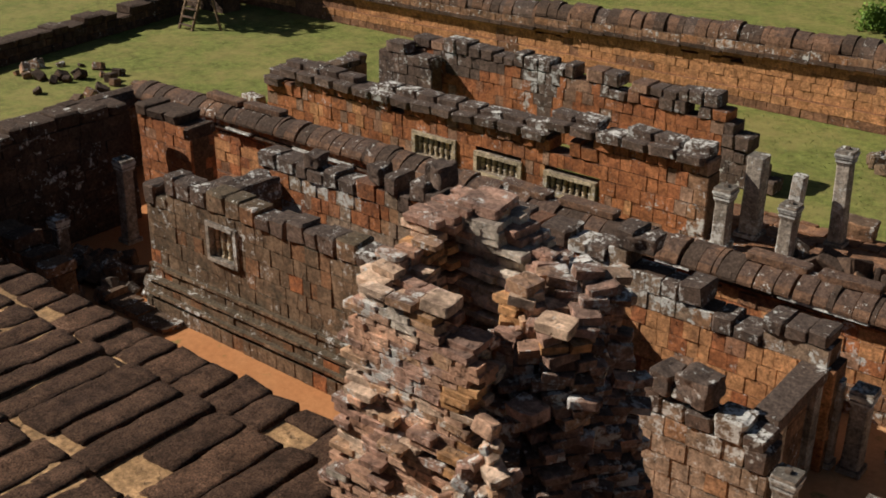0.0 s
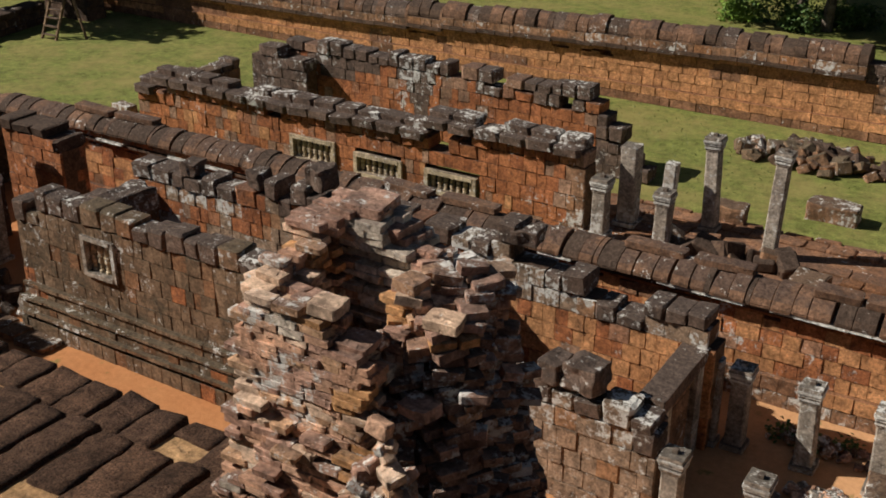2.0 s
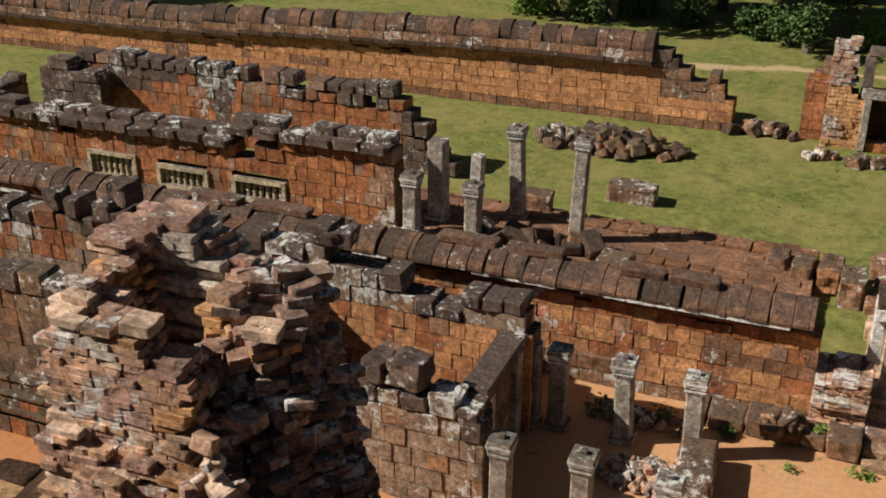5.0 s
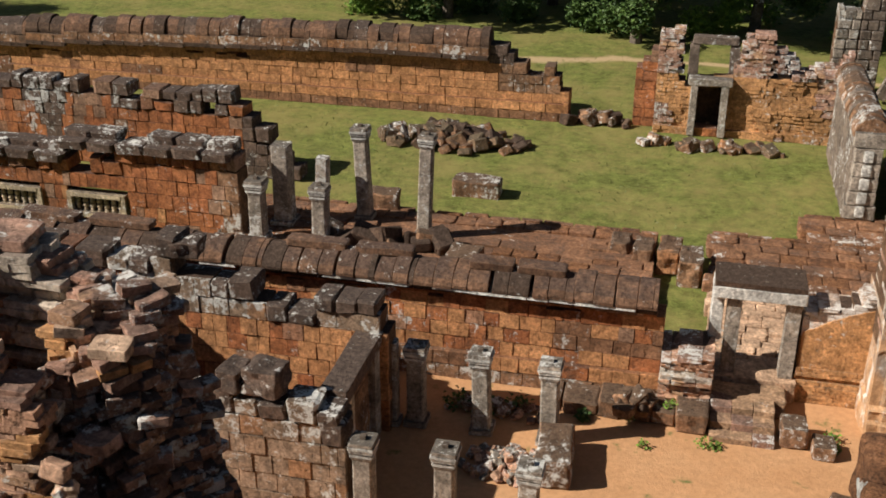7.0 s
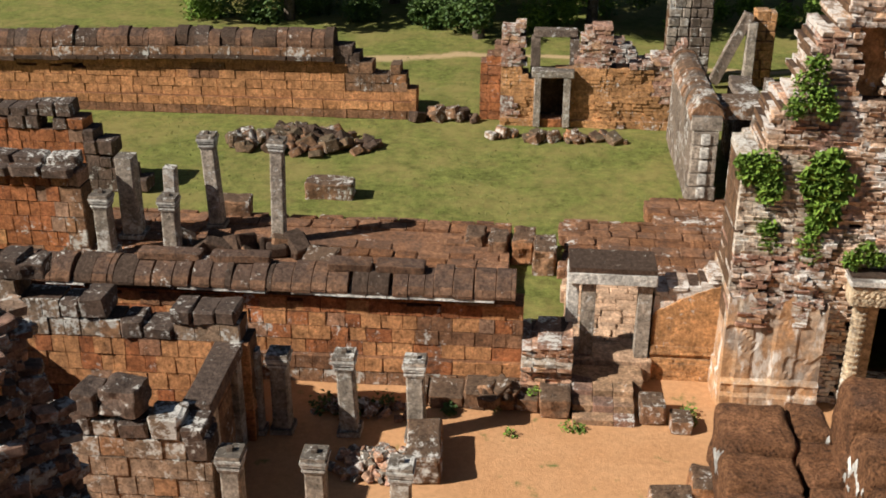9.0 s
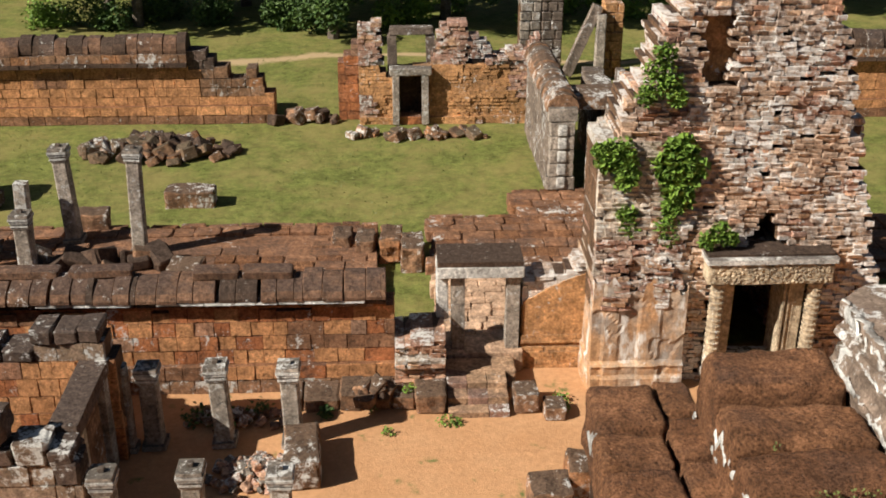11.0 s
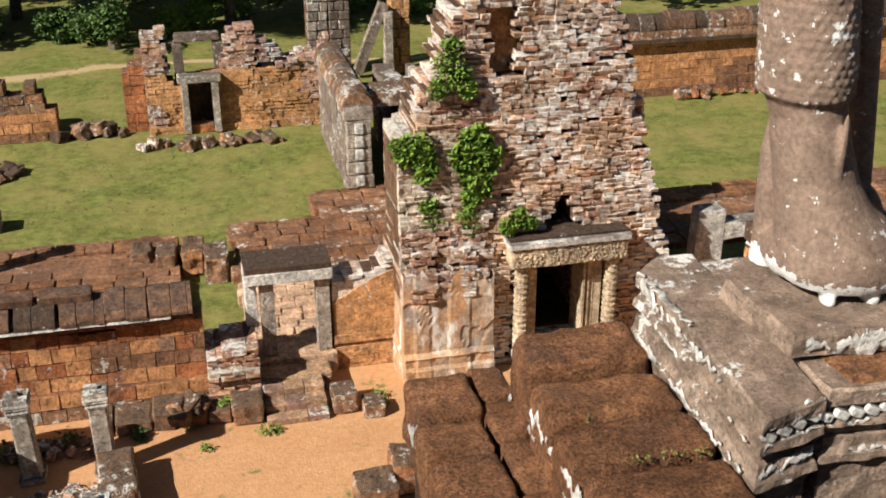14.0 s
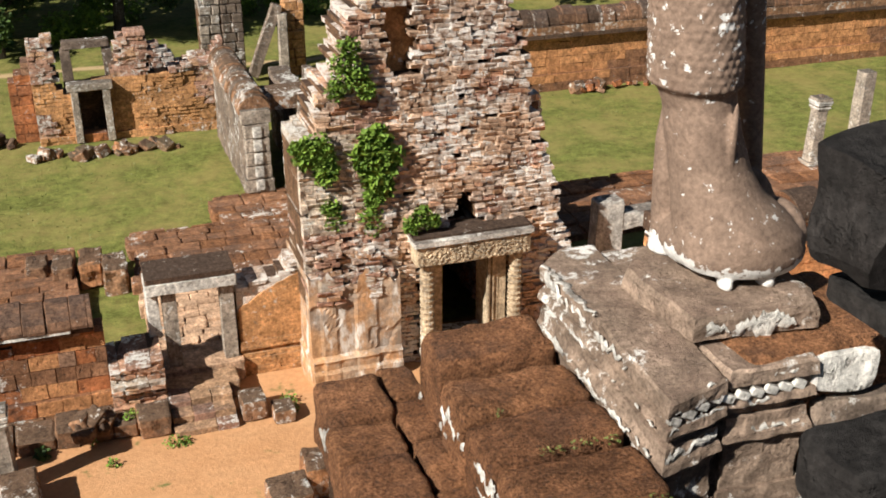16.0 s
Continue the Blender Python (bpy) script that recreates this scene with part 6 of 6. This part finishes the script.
def grass_tufts():
    r = random.Random(8)
    verts, faces = [], []
    for _ in range(24000):
        x, y = r.uniform(-36, 40), r.uniform(26, 62)
        if 44.8 < y < 47 or (-33 < x < -13 and 29.5 < y < 37) or (x > -14 and x < 7 and y < 33.6) or hump(x * 0.25, y * 0.25, 3) < -0.25:
            continue
        h = r.uniform(0.02, 0.06)
        a = r.uniform(0, 6.28)
        dx, dy = 0.035 * math.cos(a), 0.035 * math.sin(a)
        b = len(verts)
        verts += [(x - dx, y - dy, 0), (x + dx, y + dy, 0), (x + r.uniform(-0.06, 0.06), y + r.uniform(-0.06, 0.06), h)]
        faces.append((b, b + 1, b + 2))
    me = bpy.data.meshes.new("grass")
    me.from_pydata(verts, [], faces)
    me.materials.append(GRASS)
    tagged(new("grass", me), "short grass blades on the lawn", "grass", kind="stuff")


grass_tufts()


def tree(x, y, h, spread, seed, low=2.0):
    """A tree with trunk, limbs and a crown of leaf clumps."""
    r = random.Random(seed)
    t = tagged(new("tree"), "broad leafy tree at the forest edge", "tree", "trees beyond the wall")
    t.location = (x, y, 0)
    bm = bmesh.new()

    def limb(p, q, r0, r1):
        d = (q - p)
        m = Matrix.Translation((p + q) / 2) @ d.to_track_quat("Z", "Y").to_matrix().to_4x4()
        bmesh.ops.create_cone(bm, segments=8, radius1=r0, radius2=r1, depth=d.length, matrix=m)

    limb(Vector((0, 0, -0.2)), Vector((0.2, 0, h * 0.5)), 0.35, 0.2)
    blobs = []
    for i in range(9):
        a = r.uniform(0, 6.28)
        tip = Vector((spread * r.uniform(0.3, 1) * math.cos(a), spread * r.uniform(0.3, 1) * math.sin(a), r.uniform(low, h)))
        limb(Vector((0.1, 0, h * r.uniform(0.2, 0.5))), tip, 0.12, 0.04)
        blobs.append((*tip, r.uniform(0.9, 1.7)))
        blobs.append((tip.x + r.uniform(-1, 1), tip.y + r.uniform(-1, 1), max(low * 0.7, tip.z + r.uniform(-0.8, 0.8)), r.uniform(0.7, 1.2)))
    mesh_object("trunk", bm, BARK, t)
    leaves("crown", "", blobs, 420, 0.3, LEAF_DARK, seed, t)



def canopy():
    """Closed forest crowns, unseen, added high over the lawn's far side for shade."""
    r = random.Random(9)
    blobs = [(r.uniform(-24, 14), r.uniform(59, 76), r.uniform(5.5, 9), r.uniform(1.2, 2.0)) for _ in range(95)]
    blobs += [(r.uniform(20, 45), r.uniform(60, 76), r.uniform(5.5, 9), r.uniform(1.2, 2.0)) for _ in range(40)]
    blobs += [(r.uniform(-62, -52), r.uniform(38, 50), r.uniform(4, 7), r.uniform(1.2, 2.0)) for _ in range(25)]
    leaves("forest_canopy", "unseen forest canopy added to shade the far lawn", blobs, 150, 0.75, LEAF_DARK, 5, category="canopy")


canopy()
for i, (x, y, h, s, low) in enumerate(((-3.3, 59.8, 9, 3.0, 1.9), (3, 64, 10, 4, 1.5), (-9, 68, 11, 4.5, 2.0), (-17, 67, 10, 4.5, 1.6), (-26, 72, 11, 4.5, 2), (9, 66, 10, 4, 1.6), (15, 69, 10, 4, 1.6), (-14.5, 63, 8, 3, 2.5), (22, 66, 10, 4, 1.5), (-36, 70, 11, 5, 1.5), (30, 70, 10, 4, 1.5), (-4, 72, 11, 5, 1.2), (-48, 55, 10, 4, 1.5))):
    tree(x, y, h, s, 100 + i, low)
r = random.Random(77)
for i in range(14):
    x, y = -20 + 45 * i / 13 + r.uniform(-1.5, 1.5), r.uniform(61, 67)
    leaves("bush", "dense low green bush at the forest edge", [(x + r.uniform(-1.3, 1.3), y + r.uniform(-0.8, 0.8), r.uniform(0.3, 1.2), r.uniform(0.6, 1.0)) for _ in range(5)], 300, 0.24, r.choice((LEAF_DARK, LEAF_DARK, LEAF)), 300 + i)

# ---- east gallery ----
ge = wall("wall_gallery_east", "orange laterite gallery wall with dark coping east of the tower", (14.5, 24.0), (36.0, 24.0), 0.7, profile([(0, 2.36), (22, 2.36)]), LAT_ORANGE, 0.34, 0.6, 0.0, spot=(18, 24, 1))
ledge(ge, (14.5, 24.0), (36.0, 24.0), 2.36, 0.1, 0.7, 0.1, LAT_DARK, 1.2)
ledge(ge, (14.5, 24.0), (36.0, 24.0), 2.46, 0.07, 0.7, 0.24, LINTEL_WHITE, 1.2)
coping(ge, "round", (14.5, 23.72), (36.0, 23.72), 2.53, 1.15, 0.55, (LAT_DARK, LAT_RUST), 0.6)

d = tagged(new("door_6"), "white crusted sandstone doorway beside the east gallery", "doorway", kind="structure")
rock("post", (13.55, 25.2, 1.7), (0.8, 0.5, 3.4), LINTEL_WHITE, d, seed=4, bevel=0.05, rough=0.04)
rock("lintel", (14.7, 25.2, 2.75), (1.5, 0.5, 0.5), LINTEL_WHITE, d, seed=5, bevel=0.05, rough=0.04)
rock("post", (15.2, 25.2, 1.25), (0.4, 0.45, 2.5), SAND, d, seed=6, bevel=0.05, rough=0.03)

# ---- west lawn ----
lw = wall("wall_lawn_low", "low ruined dark laterite wall across the lawn", (-54.0, 41.0), (-50.4, 20.0), 1.2, profile([(0, 1.2), (6, 1.0), (12, 1.1), (21, 0.8)], 0.25), LAT_DARK, 0.4, 0.8, cap=LAT_DARK, rough=True, spot=(-50, 32, 0))
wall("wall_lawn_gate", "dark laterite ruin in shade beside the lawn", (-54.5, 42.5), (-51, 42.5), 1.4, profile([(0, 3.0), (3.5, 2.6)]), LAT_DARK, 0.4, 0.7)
heap("stone_heap", "scattered dark stones on the west lawn", -45.5, 28.5, 0, 4.0, 2.6, 0.05, 26, 0.5, (LAT_DARK, LAT_BROWN), 51)
heap("stone_heap", "scattered dark stones behind the gallery", -39.5, 23.5, 0, 2.4, 2.8, 0.05, 22, 0.5, (LAT_DARK, LAT_BROWN), 52)


def ladder():
    l = tagged(new("wooden_ladder"), "old wooden stair ladder standing on the lawn", "ladder")
    for x in (-50.2, -49.1):
        rock("rail", (x, 39.4, 1.7), (0.12, 0.14, 4.0), WOOD, l, seed=int(-x), turn=(-24, 0, 0), cuts=0)
    for i in range(8):
        rock("rung", (-49.65, 38.7 + 0.19 * i, 0.25 + 0.42 * i), (1.0, 0.22, 0.05), WOOD, l, seed=i, cuts=0)
    rock("brace", (-48.4, 39.7, 1.6), (0.1, 0.12, 3.6), WOOD, l, seed=9, turn=(0, -18, 0), cuts=0)


ladder()

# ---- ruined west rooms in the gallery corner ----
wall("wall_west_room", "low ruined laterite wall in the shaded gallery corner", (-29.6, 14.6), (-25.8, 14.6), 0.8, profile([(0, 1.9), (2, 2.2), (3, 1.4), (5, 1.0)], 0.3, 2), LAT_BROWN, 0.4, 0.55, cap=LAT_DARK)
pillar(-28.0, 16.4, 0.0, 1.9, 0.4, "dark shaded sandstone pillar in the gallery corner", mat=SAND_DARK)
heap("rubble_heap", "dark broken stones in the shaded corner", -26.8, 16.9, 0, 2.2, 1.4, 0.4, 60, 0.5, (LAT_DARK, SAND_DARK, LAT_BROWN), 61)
